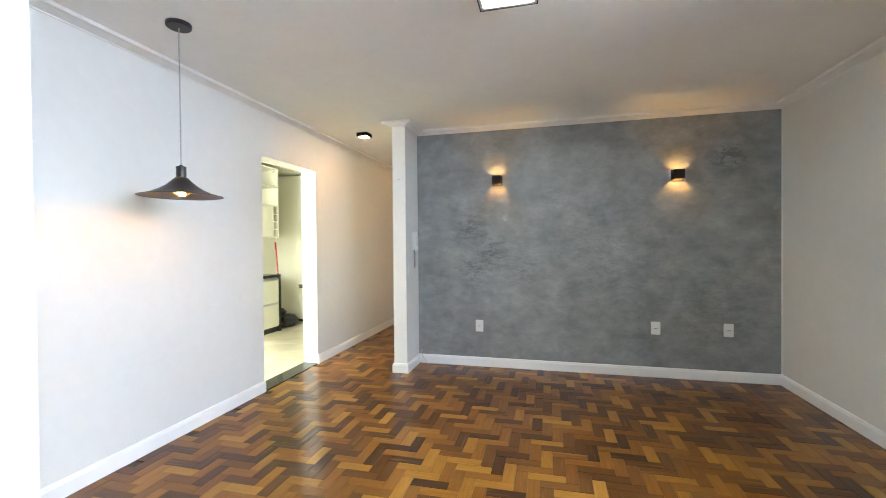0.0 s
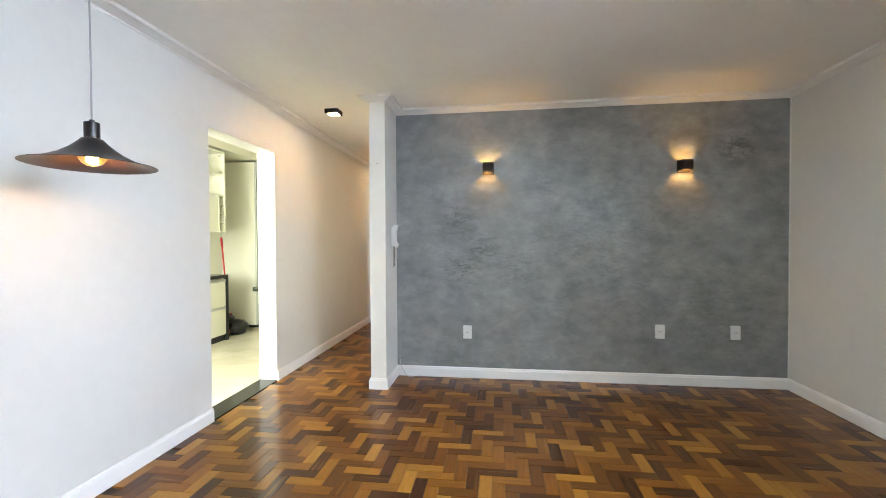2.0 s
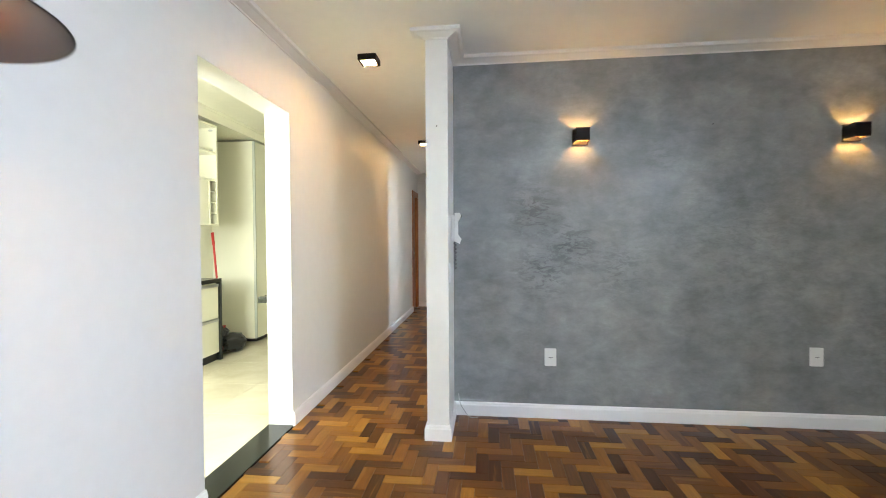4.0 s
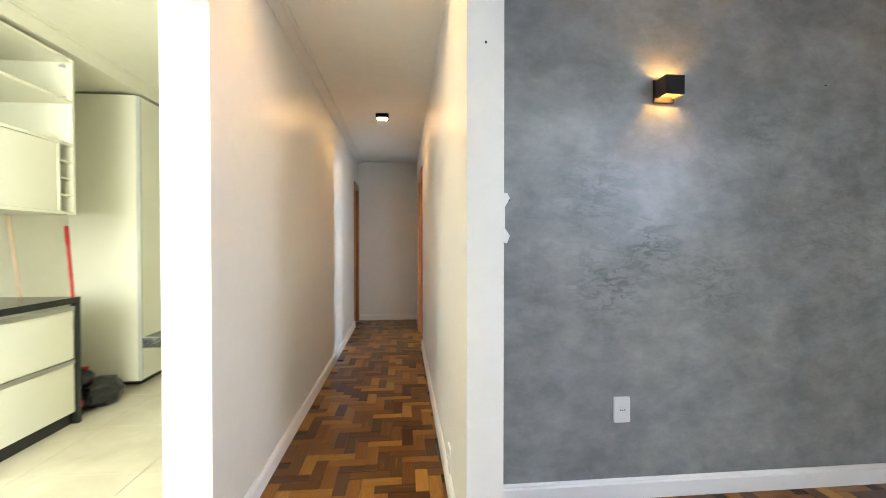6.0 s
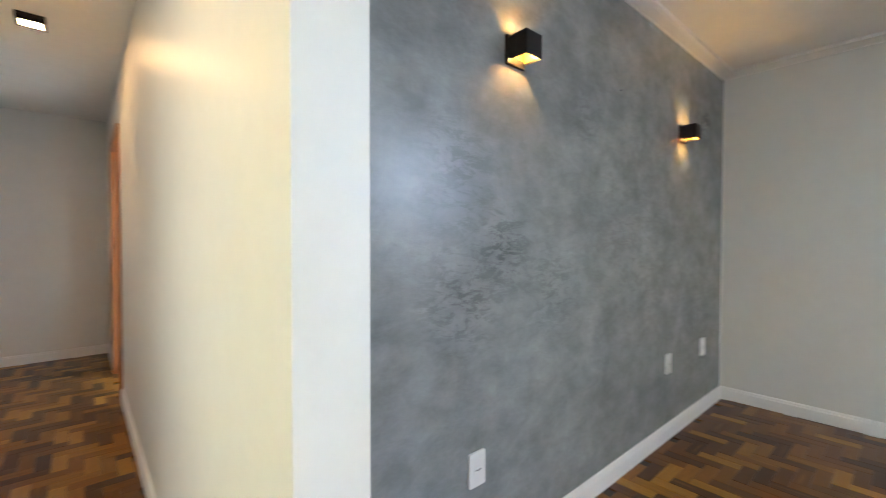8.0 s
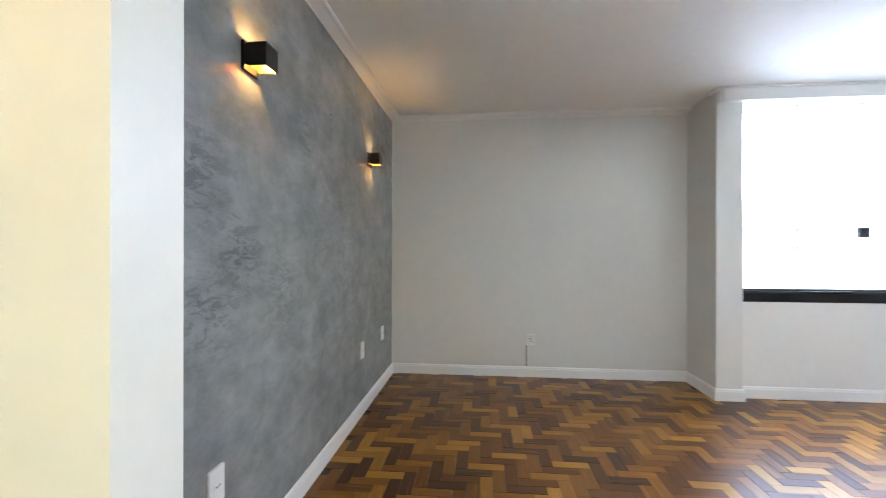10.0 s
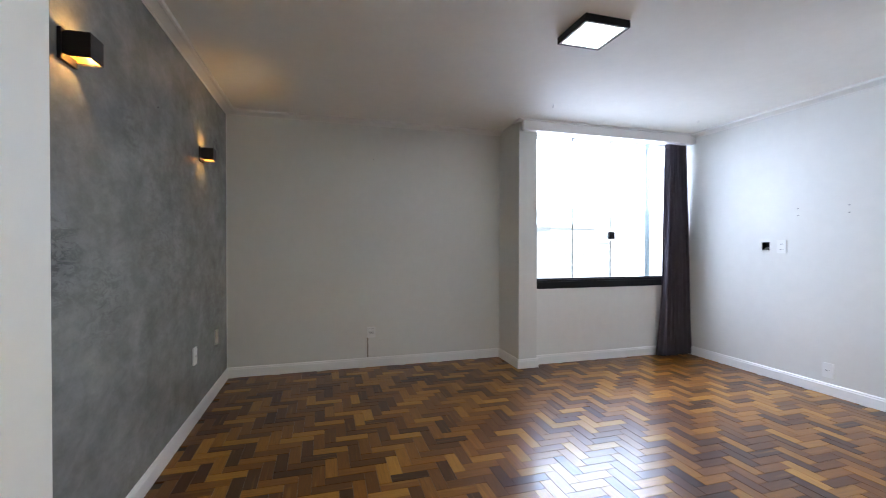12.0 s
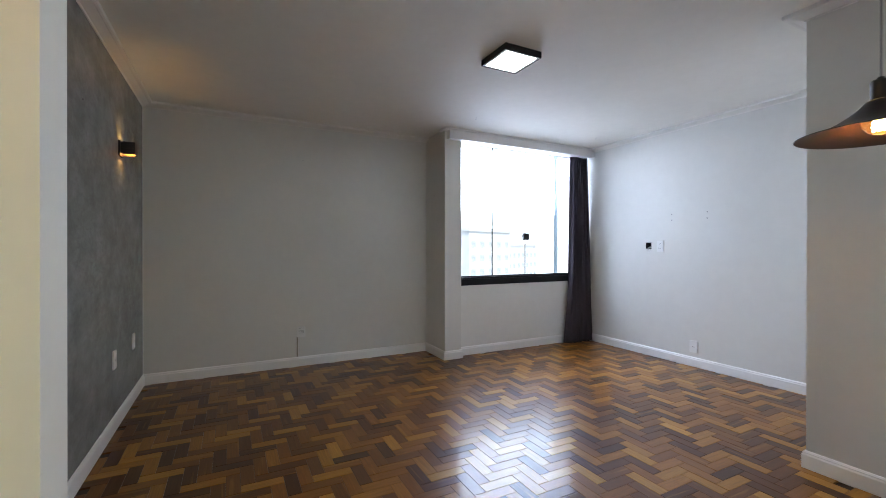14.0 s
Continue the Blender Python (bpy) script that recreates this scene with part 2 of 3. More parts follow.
ALUMINIUM = painted("brushed_aluminium", (0.60, 0.60, 0.60), 0.32, 0.06, 300, 0.05, 1.0)
ANODISED = painted("anodised_profile", (0.50, 0.52, 0.47), 0.4, 0.04)
RUBBISH = painted("black_bin_liner", (0.012, 0.012, 0.014), 0.28, 0.2, 30, 0.4)
CABLE = painted("grey_cable", (0.45, 0.44, 0.42), 0.5, 0.05)
FABRIC = woven("charcoal_curtain", (0.055, 0.046, 0.060))
DOOR_WOOD = wood_door()
GLASS = clear_glass("window_glass", (0.97, 1.0, 0.985))
GLASS_EDGE = painted("green_glass_edge", (0.020, 0.034, 0.030), 0.2, 0.05)
BULB_GLASS = clear_glass("amber_bulb_glass", (1.0, 0.80, 0.45))
BULB_GLASS.node_tree.nodes["Principled BSDF"].inputs["Emission Color"].default_value = (1.0, 0.42, 0.10, 1)
BULB_GLASS.node_tree.nodes["Principled BSDF"].inputs["Emission Strength"].default_value = 0.14
MULLION = clear_glass("translucent_seal", (0.42, 0.50, 0.54))
MULLION.node_tree.nodes["Principled BSDF"].inputs["Roughness"].default_value = 0.5
MULLION.node_tree.nodes["Principled BSDF"].inputs["Transmission Weight"].default_value = 0.7
TILE = floor_tile()
GROUT = painted("tile_grout", (0.45, 0.42, 0.36), 0.8, 0.1)
STONE = dark_stone()
LED = glowing("led_panel", (0.97, 1.0, 0.90), 37.0)
WARM_LED = glowing("warm_led", (1.0, 0.54, 0.19), 104.0)
FILAMENT = glowing("filament", (1.0, 0.52, 0.16), 200.0)
SCONCE_LED = glowing("sconce_led", (1.0, 0.52, 0.14), 640.0)
FACADE = [painted("facade_" + n, c, 0.8, 0.06, 3, 0.05, blotch=0.2) for n, c in (("cream", (0.68, 0.64, 0.55)), ("white", (0.74, 0.73, 0.71)), ("rose", (0.62, 0.50, 0.44)))]
# haze and glare over the town are put into these pale glass and ground colours
HAZED_GLASS = painted("haze_paled_window_glass", (0.54, 0.56, 0.58), 0.6, 0.2, 2, 0.0)
GROUND = painted("far_ground", (0.52, 0.51, 0.48), 0.9, 0.2, 0.3, 0.0, blotch=0.02)
BEZEL = painted("grey_bezel", (0.45, 0.45, 0.45), 0.4, 0.03)


# ---- mesh helpers ----
def add_box(bm, x0, x1, y0, y1, z0, z1, bevel=0.0):
    r = bmesh.ops.create_cube(bm, size=1.0)
    for v in r["verts"]:
        v.co = Vector(((x0 + x1) / 2 + v.co.x * (x1 - x0), (y0 + y1) / 2 + v.co.y * (y1 - y0), (z0 + z1) / 2 + v.co.z * (z1 - z0)))
    if bevel:
        edges = list({e for v in r["verts"] for e in v.link_edges})
        bmesh.ops.bevel(bm, geom=edges, offset=bevel, segments=2, profile=0.6, affect="EDGES")


def boxes(*args, bevel=0.0):
    bm = bmesh.new()
    for a in args:
        add_box(bm, *a, bevel=bevel)
    return bm


def lathe(profile, steps=40):
    """A turned body round z from (radius, height) pairs."""
    bm = bmesh.new()
    rings = []
    for r, z in profile:
        if r < 1e-6:
            rings.append([bm.verts.new((0, 0, z))])
        else:
            rings.append([bm.verts.new((r * math.cos(2 * math.pi * i / steps), r * math.sin(2 * math.pi * i / steps), z)) for i in range(steps)])
    for a, b in zip(rings, rings[1:]):
        for i in range(steps):
            j = (i + 1) % steps
            if len(a) == 1 and len(b) == 1:
                continue
            if len(a) == 1:
                bm.faces.new((a[0], b[i], b[j]))
            elif len(b) == 1:
                bm.faces.new((a[i], a[j], b[0]))
            else:
                bm.faces.new((a[i], a[j], b[j], b[i]))
    bmesh.ops.recalc_face_normals(bm, faces=bm.faces)
    return bm


def tube(points, radius, steps=10):
    """A round rod or cable through points."""
    bm = bmesh.new()
    pts = [Vector(p) for p in points]
    rings = []
    for i, p in enumerate(pts):
        d = (pts[min(i + 1, len(pts) - 1)] - pts[max(i - 1, 0)]).normalized()
        q = d.to_track_quat("Z", "Y")
        rings.append([bm.verts.new(p + q @ Vector((radius * math.cos(2 * math.pi * k / steps), radius * math.sin(2 * math.pi * k / steps), 0))) for k in range(steps)])
    for a, b in zip(rings, rings[1:]):
        for k in range(steps):
            bm.faces.new((a[k], a[(k + 1) % steps], b[(k + 1) % steps], b[k]))
    bm.faces.new(rings[0][::-1])
    bm.faces.new(rings[-1])
    bmesh.ops.recalc_face_normals(bm, faces=bm.faces)
    return bm


def sweep(path, profile):
    """A moulding along a path on the floor plan, the room on its left. profile: (distance from the wall, height)."""
    bm = bmesh.new()
    pts = [Vector(p) for p in path]
    rings = []
    for i, p in enumerate(pts):
        ds = []
        if i > 0:
            ds.append((p - pts[i - 1]).normalized())
        if i < len(pts) - 1:
            ds.append((pts[i + 1] - p).normalized())
        ns = [Vector((-d.y, d.x)) for d in ds]
        n = ns[0] if len(ns) == 1 else (ns[0] + ns[1]) / (1 + ns[0].dot(ns[1]))
        rings.append([bm.verts.new((p.x + n.x * d, p.y + n.y * d, z)) for d, z in profile])
    k = len(profile)
    for a, b in zip(rings, rings[1:]):
        for i in range(k):
            bm.faces.new((a[i], a[(i + 1) % k], b[(i + 1) % k], b[i]))
    bm.faces.new(rings[0][::-1])
    bm.faces.new(rings[-1])
    bmesh.ops.recalc_face_normals(bm, faces=bm.faces)
    return bm


def link(name, bm, material, smooth=False):
    me = bpy.data.meshes.new(name)
    bm.to_mesh(me)
    bm.free()
    me.materials.append(material)
    if smooth:
        for p in me.polygons:
            p.use_smooth = True
    return new(name, me)


def part(name, bm, material, parent, label="", smooth=False):
    ob = link(name, bm, material, smooth)
    ob.parent = parent
    if label:
        ob["label"] = label
    return ob


def thing(name, label, category, group="", m=None):
    ob = new(name)
    ob.empty_display_size = 0.1
    if m is not None:
        ob.matrix_basis = m
    return tagged(ob, label, category, group)


def structure(name, bm, material, label, category):
    return tagged(link(name, bm, material), label, category, kind="structure")


# ---- structure ----
structure("floor", boxes((KITCHEN_SIDE + 0.03, EAST + 0.1, SOUTH - 0.1, END + 0.1, -0.12, -0.010)), JOINT, "dark joints and bed of the herringbone parquet floor", "floor")
structure("ceiling", boxes((KITCHEN_SIDE, EAST + 0.15, SOUTH - 0.15, END + 0.15, CEIL, CEIL + 0.12)), CEILING_PAINT, "off-white painted plaster ceiling", "ceiling")

structure("wall_west", boxes(
    (KITCHEN_SIDE, WEST, BLOCK_Y, OPEN_A, -0.1, CEIL), (KITCHEN_SIDE, WEST, OPEN_A, OPEN_B, OPEN_H, CEIL),
    (KITCHEN_SIDE, WEST, OPEN_B, LD_A, -0.1, CEIL), (KITCHEN_SIDE, WEST, LD_A, LD_B, DOOR_H, CEIL), (KITCHEN_SIDE, WEST, LD_B, END, -0.1, CEIL)),
    PAINT, "long light grey painted wall with the kitchen opening", "wall")
structure("wall_block", boxes((KITCHEN_SIDE, BLOCK_X, SOUTH - 0.15, BLOCK_Y, -0.1, CEIL)), PAINT, "projecting light grey painted wall beside the dining corner", "wall")
structure("wall_corridor", boxes(
    (PIER_L, PIER_R, PIER_Y, RD_A, -0.1, CEIL), (PIER_L, PIER_R, RD_A, RD_B, DOOR_H, CEIL), (PIER_L, PIER_R, RD_B, END, -0.1, CEIL)),
    PAINT_WHITE, "white painted corridor wall ending in a slim pier", "wall")
structure("wall_end", boxes((KITCHEN_SIDE, PIER_R, END, END + 0.15, -0.1, CEIL)), PAINT_WHITE, "white painted wall closing the corridor", "wall")
structure("wall_north", boxes((PIER_R, EAST + 0.15, NORTH, NORTH + 0.15, -0.1, CEIL)), CEMENT, "feature wall in trowelled grey burnt cement", "wall")
structure("wall_east", boxes((EAST, EAST + 0.15, NICHE, NORTH, -0.1, CEIL)), PAINT, "plain light grey painted wall with a patched hole", "wall")
structure("wall_column", boxes((COLUMN, EAST + 0.15, WIN_B - 0.012, NICHE, -0.1, CEIL)), PAINT, "painted column beside the window", "wall")
structure("wall_window", boxes(
    (WINDOW_X, WINDOW_X + 0.2, SOUTH, WIN_B - 0.012, -0.1, WIN_LO), (WINDOW_X, WINDOW_X + 0.2, SOUTH, WIN_B - 0.012, WIN_HI, CEIL),
    (WINDOW_X, WINDOW_X + 0.2, SOUTH, WIN_A, WIN_LO, WIN_HI)), PAINT_WHITE, "white painted wall under and over the window", "wall")
HX0, HX1, HZ0, HZ1 = 0.686, 0.758, 1.182, 1.260
structure("wall_south", boxes((BLOCK_X, HX0, SOUTH - 0.15, SOUTH, -0.1, CEIL), (HX1, WINDOW_X + 0.2, SOUTH - 0.15, SOUTH, -0.1, CEIL),
    (HX0, HX1, SOUTH - 0.15, SOUTH, -0.1, HZ0), (HX0, HX1, SOUTH - 0.15, SOUTH, HZ1, CEIL), (HX0, HX1, SOUTH - 0.15, SOUTH - 0.06, HZ0, HZ1)), PAINT, "light grey painted wall for a television", "wall")
structure("beam", boxes((1.496, WINDOW_X - 0.0005, SOUTH, NICHE - 0.025, 2.361, CEIL - 0.0165), (1.478, WINDOW_X - 0.0005, SOUTH, NICHE + 0.030, CEIL - 0.016, CEIL - 0.0005), bevel=0.003), TRIM_PAINT, "white curtain box beam across the window head", "beam")

# bedroom behind the corridor's open door, unseen; window set to light the corridor wall
structure("bedroom_shell", boxes(
    (PIER_R, 0.5, 6.9, 7.0, -0.1, CEIL), (PIER_R, 0.5, 10.4, 10.5, -0.1, CEIL), (0.4, 0.5, 7.0, 10.4, -0.1, 0.9), (0.4, 0.5, 7.0, 10.4, 2.1, CEIL),
    (0.4, 0.5, 7.0, 8.8, 0.9, 2.1), (0.4, 0.5, 10.1, 10.4, 0.9, 2.1), (PIER_R, 0.5, 6.9, 10.5, CEIL, CEIL + 0.1), (PIER_R, 0.5, 6.9, 10.5, -0.1, -0.002),
    (PIER_R - 0.1, PIER_R, END + 0.15, 10.5, -0.1, CEIL)),
    PAINT_WHITE, "unseen plain white room beyond the corridor door", "wall")

CORNICE = [(d, CEIL - h) for d, h in ((0.0, 0.042), (0.007, 0.042), (0.010, 0.035), (0.058, 0.020), (0.066, 0.022), (0.078, 0.020), (0.080, 0.014), (0.080, 0.0), (0.0, 0.0))]
structure("trim", sweep([(EAST, NICHE), (EAST, NORTH), (PIER_R, NORTH), (PIER_R, PIER_Y), (PIER_L, PIER_Y), (PIER_L, PIER_Y + 0.012)], CORNICE), MOULDING, "white plaster cornice round the cement wall", "cornice")
structure("trim", sweep([(WEST, END), (WEST, BLOCK_Y), (BLOCK_X, BLOCK_Y), (BLOCK_X, SOUTH), (1.495, SOUTH)], CORNICE), MOULDING, "white plaster cornice along the light grey walls", "cornice")

SKIRT = [(0.0, 0.0), (0.016, 0.0), (0.016, 0.072), (0.012, 0.080), (0.012, 0.086), (0.006, 0.094), (0.0, 0.094)]
for path, label in (
    ([(WINDOW_X, WIN_B - 0.012), (COLUMN, WIN_B - 0.012), (COLUMN, NICHE), (EAST, NICHE), (EAST, NORTH)], "white skirting board along the plain wall and column"),
    ([(EAST, NORTH), (PIER_R, NORTH), (PIER_R, PIER_Y), (PIER_L, PIER_Y), (PIER_L, RD_A - 0.07)], "white skirting board along the cement wall and pier"),
    ([(PIER_L, RD_B + 0.07), (PIER_L, END), (WEST, END), (WEST, LD_B + 0.06)], "white skirting board closing the corridor"),
    ([(WEST, LD_A - 0.06), (WEST, OPEN_B)], "white skirting board along the corridor"),
    ([(WEST, OPEN_A), (WEST, BLOCK_Y), (BLOCK_X, BLOCK_Y), (BLOCK_X, SOUTH), (WINDOW_X, SOUTH), (WINDOW_X, WIN_B - 0.012)], "white skirting board round the dining corner and window"),
):
    structure("baseboard", sweep(path, SKIRT), TRIM_PAINT, label, "baseboard")

# kitchen threshold
sill = structure("threshold", boxes((KITCHEN_SIDE, WEST + 0.004, OPEN_A + 0.003, OPEN_B - 0.003, -0.01, 0.006), bevel=0.002), STONE, "dark green granite threshold of the kitchen opening", "threshold")

# ---- kitchen shell ----
KW, KS, KN, KC = -4.386, 2.2, 8.2, 2.56
structure("kitchen_floor", boxes((KW, KITCHEN_SIDE - 0.001, KS, KN, -0.12, -0.006)), GROUT, "pale grout bed of the kitchen floor", "floor")
structure("kitchen_ceiling", boxes((KW - 0.1, KITCHEN_SIDE, KS - 0.1, KN + 0.1, KC, KC + 0.1)), KITCHEN_PAINT, "white kitchen ceiling", "ceiling")
structure("kitchen_wall_west", boxes((KW - 0.1, KW, KS, KN, -0.1, KC)), KITCHEN_PAINT, "white tiled kitchen wall behind the cabinets", "wall")
structure("kitchen_wall_north", boxes((KW - 0.1, KITCHEN_SIDE, KN, KN + 0.1, -0.1, KC)), KITCHEN_PAINT, "white kitchen end wall", "wall")
# unseen wall, opened for the kitchen's daylight lamp
structure("kitchen_wall_south", boxes((KW - 0.1, KITCHEN_SIDE, KS - 0.1, KS, -0.1, 0.95), (KW - 0.1, KITCHEN_SIDE, KS - 0.1, KS, 2.25, KC),
    (KW - 0.1, -4.3, KS - 0.1, KS, 0.95, 2.25), (-2.7, KITCHEN_SIDE, KS - 0.1, KS, 0.95, 2.25)), KITCHEN_PAINT, "unseen white kitchen wall with a window opening", "wall")
structure("kitchen_wall_east", boxes((KITCHEN_SIDE - 0.002, KITCHEN_SIDE, KS, OPEN_A, -0.1, KC), (KITCHEN_SIDE - 0.002, KITCHEN_SIDE, OPEN_B, KN, -0.1, KC), (KITCHEN_SIDE - 0.002, KITCHEN_SIDE, OPEN_A, OPEN_B, OPEN_H, KC)), KITCHEN_PAINT, "white kitchen side of the dividing wall", "wall")

# ---- window and view ----
win = tagged(new("window_1"), "wide frameless glass window with a black bottom track", "window", kind="structure")
part("window_sill", boxes((1.645, 1.730, WIN_A, WIN_B + 0.006, WIN_LO + 0.002, 0.846), (1.648, 1.664, WIN_A, WIN_B + 0.003, 0.8465, 0.866), (1.688, 1.704, WIN_A, WIN_B - 0.014, 0.8465, 0.880), bevel=0.002), BLACK, win, "black aluminium bottom track")
part("window_frame", boxes((1.690, 1.730, WIN_A, WIN_B - 0.014, 2.376, 2.396), bevel=0.002), BLACK, win, "black aluminium top track")
PANE_EDGES = [WIN_B - 0.016, 1.330, 0.846, 0.385, WIN_A + 0.004]
for i, (b, a) in enumerate(zip(PANE_EDGES, PANE_EDGES[1:])):
    x = 1.704 + 0.010 * (i % 2)
    pane = part("pane", boxes((x, x + 0.006, a, b, 0.862, 2.376)), GLASS, win)
    pane.visible_shadow = False
    if i in (0, 1):
        part("pane_edge", boxes((x - 0.001, x + 0.007, a - 0.0085, a - 0.0005, 0.864, 2.374)), GLASS_EDGE, pane, "greenish polished glass edge")
part("mullion", boxes((1.700, 1.726, 0.328, 0.368, 0.866, 2.376), (1.704, 1.722, 0.372, 0.380, 0.866, 2.376), bevel=0.002), MULLION, win, "grey sealing profile with pale edge")
lock = part("lock", boxes((1.690, 1.728, 0.796, 0.876, 1.297, 1.379), bevel=0.004), DARK_PLASTIC, win, "square black glass lock")
part("knob", boxes((1.678, 1.6895, 0.824, 0.848, 1.325, 1.349), bevel=0.004), DARK_PLASTIC, lock)

# ground, houses and towers far below the window
# glowing sheet added behind the towers to whiten the sky through the window
SKY_SHEET = glowing("glowing_sky_sheet", (0.86, 0.93, 1.0), 1.5)
SKY_SHEET.cycles.emission_sampling = "NONE"
structure("backdrop", boxes((190, 191, -230, 90, -22, 130)), SKY_SHEET, "glowing white sheet in place of the hazy sky beyond the town", "sky")
structure("ground", boxes((-300, 900, -600, 600, -22.2, -22.0)), GROUND, "hazy town ground far below", "ground")


def tower(label, x, y, w, d, h, turn, mat, rows, cols):
    t = thing("apartment_building", label, "building", "town outside", pose(x, y, -22, 0, 0, turn))
    part("wall", boxes((-d / 2, d / 2, -w / 2, w / 2, 0, h)), mat, t)
    part("roof", boxes((-d / 2 - .3, d / 2 + .3, -w / 2 - .3, w / 2 + .3, h + 0.01, h + 0.7), (-2, 2, -2, 2, h + 0.71, h + 3)), mat, t)
    me = None
    for r in range(rows):
        for c in range(cols):
            yy, zz = -w / 2 + (c + 0.5) * w / cols, 1.5 + r * (h - 2) / rows
            if me is None:
                ob = part("window", boxes((-0.05, 0.05, -0.75, 0.75, 0, 1.4)), HAZED_GLASS, t)
                me = ob.data
            else:
                ob = new("window", me)
                ob.parent = t
            ob.location = (-d / 2 - 0.03, yy, zz)
    return t


tower("cream plastered apartment block with windows paled for haze", 70, -22, 18, 12, 24.5, -8, FACADE[0], 7, 6)
tower("white apartment block with windows paled for haze", 85, -48, 16, 12, 27, 20, FACADE[1], 8, 5)
tower("rose apartment block with windows paled for haze", 64, -2, 16, 12, 21, 5, FACADE[2], 6, 5)
tower("white low apartment block with windows paled for haze", 110, -75, 24, 14, 24, 30, FACADE[1], 7, 7)

# ---- corridor doors ----
d1 = tagged(new("door_1"), "closed varnished wooden door in a wooden frame", "door", kind="structure")
part("door_frame", boxes((WEST - 0.10, WEST + 0.012, LD_A - 0.06, LD_A + 0.02, 0, DOOR_H - 0.02), (WEST - 0.10, WEST + 0.012, LD_B - 0.02, LD_B + 0.06, 0, DOOR_H - 0.02),
    (WEST - 0.10, WEST + 0.012, LD_A - 0.06, LD_B + 0.06, DOOR_H - 0.019, DOOR_H + 0.06), bevel=0.003), DOOR_WOOD, d1)
leaf = part("leaf", boxes((WEST - 0.07, WEST - 0.035, LD_A + 0.023, LD_B - 0.023, 0.008, DOOR_H - 0.024), bevel=0.003), DOOR_WOOD, d1)
part("door_handle", boxes((WEST - 0.0345, WEST - 0.005, LD_A + 0.08, LD_A + 0.10, 0.99, 1.01), (WEST - 0.015, WEST - 0.004, LD_A + 0.08, LD_A + 0.20, 0.99, 1.01), bevel=0.003), ALUMINIUM, leaf, "brushed metal lever handle")
d2 = tagged(new("door_2"), "open varnished wooden door in a wooden frame", "door", kind="structure")
part("door_frame", boxes((PIER_L - 0.018, PIER_R + 0.018, RD_A - 0.055, RD_A + 0.025, 0, DOOR_H - 0.02), (PIER_L - 0.018, PIER_R + 0.018, RD_B - 0.025, RD_B + 0.055, 0, DOOR_H - 0.02),
    (PIER_L - 0.018, PIER_R + 0.018, RD_A - 0.055, RD_B + 0.055, DOOR_H - 0.019, DOOR_H + 0.06), bevel=0.003), DOOR_WOOD, d2)
leaf2 = part("leaf", boxes((PIER_R + 0.03, PIER_R + 0.78, RD_B - 0.062, RD_B - 0.027, 0.008, DOOR_H - 0.024), bevel=0.003), DOOR_WOOD, d2)
part("door_handle", boxes((PIER_R + 0.70, PIER_R + 0.72, RD_B - 0.10, RD_B - 0.0625, 0.99, 1.01), (PIER_R + 0.60, PIER_R + 0.72, RD_B - 0.105, RD_B - 0.094, 0.99, 1.01), bevel=0.003), ALUMINIUM, leaf2, "brushed metal lever handle")


# ---- lamps ----
def prism(points, d0, d1):
    """A flat outline in (y, z), pulled along x from d0 to d1."""
    bm = bmesh.new()
    a = [bm.verts.new((d0, y, z)) for y, z in points]
    b = [bm.verts.new((d1, y, z)) for y, z in points]
    n = len(points)
    bm.faces.new(a)
    bm.faces.new(b[::-1])
    for i in range(n):
        bm.faces.new((a[i], b[i], b[(i + 1) % n], a[(i + 1) % n]))
    bmesh.ops.recalc_face_normals(bm, faces=bm.faces)
    return bm


def wall_sconce(m):
    """Cube wall lamp that shines up and down; its back lies at y = 0, the room towards -y."""
    t = thing("wall_sconce", "black cube wall sconce with gold inside, lit up and down", "wall lamp", "sconces on the cement wall", m)
    part("back_plate", boxes((-0.051, 0.051, -0.012, -0.0005, -0.056, 0.050), bevel=0.002), BLACK, t)
    side = [(-0.012, -0.037), (-0.030, -0.043), (-0.093, -0.043), (-0.093, 0.043), (-0.030, 0.043), (-0.012, 0.037)]
    part("side_panel", prism(side, -0.044, -0.0415), BLACK, t)
    part("side_panel", prism(side, 0.0415, 0.044), BLACK, t)
    part("front_panel", boxes((-0.0413, 0.0413, -0.093, -0.0905, -0.043, 0.043)), BLACK, t)
    part("reflector", boxes((-0.0410, 0.0410, -0.0903, -0.0893, -0.041, 0.041), (-0.0411, -0.0402, -0.0890, -0.014, -0.036, 0.036), (0.0402, 0.0411, -0.0890, -0.014, -0.036, 0.036),
        (-0.040, 0.040, -0.0138, -0.0125, -0.028, 0.028)), GOLD, t, "gold reflector lining")
    part("emitter", boxes((-0.007, 0.007, -0.057, -0.043, -0.004, 0.004), bevel=0.001), SCONCE_LED, t, "warm glowing lamp")
    return t


s1 = wall_sconce(pose(-0.458, NORTH, 1.912))
copy_thing(s1, pose(1.200, NORTH, 1.888))


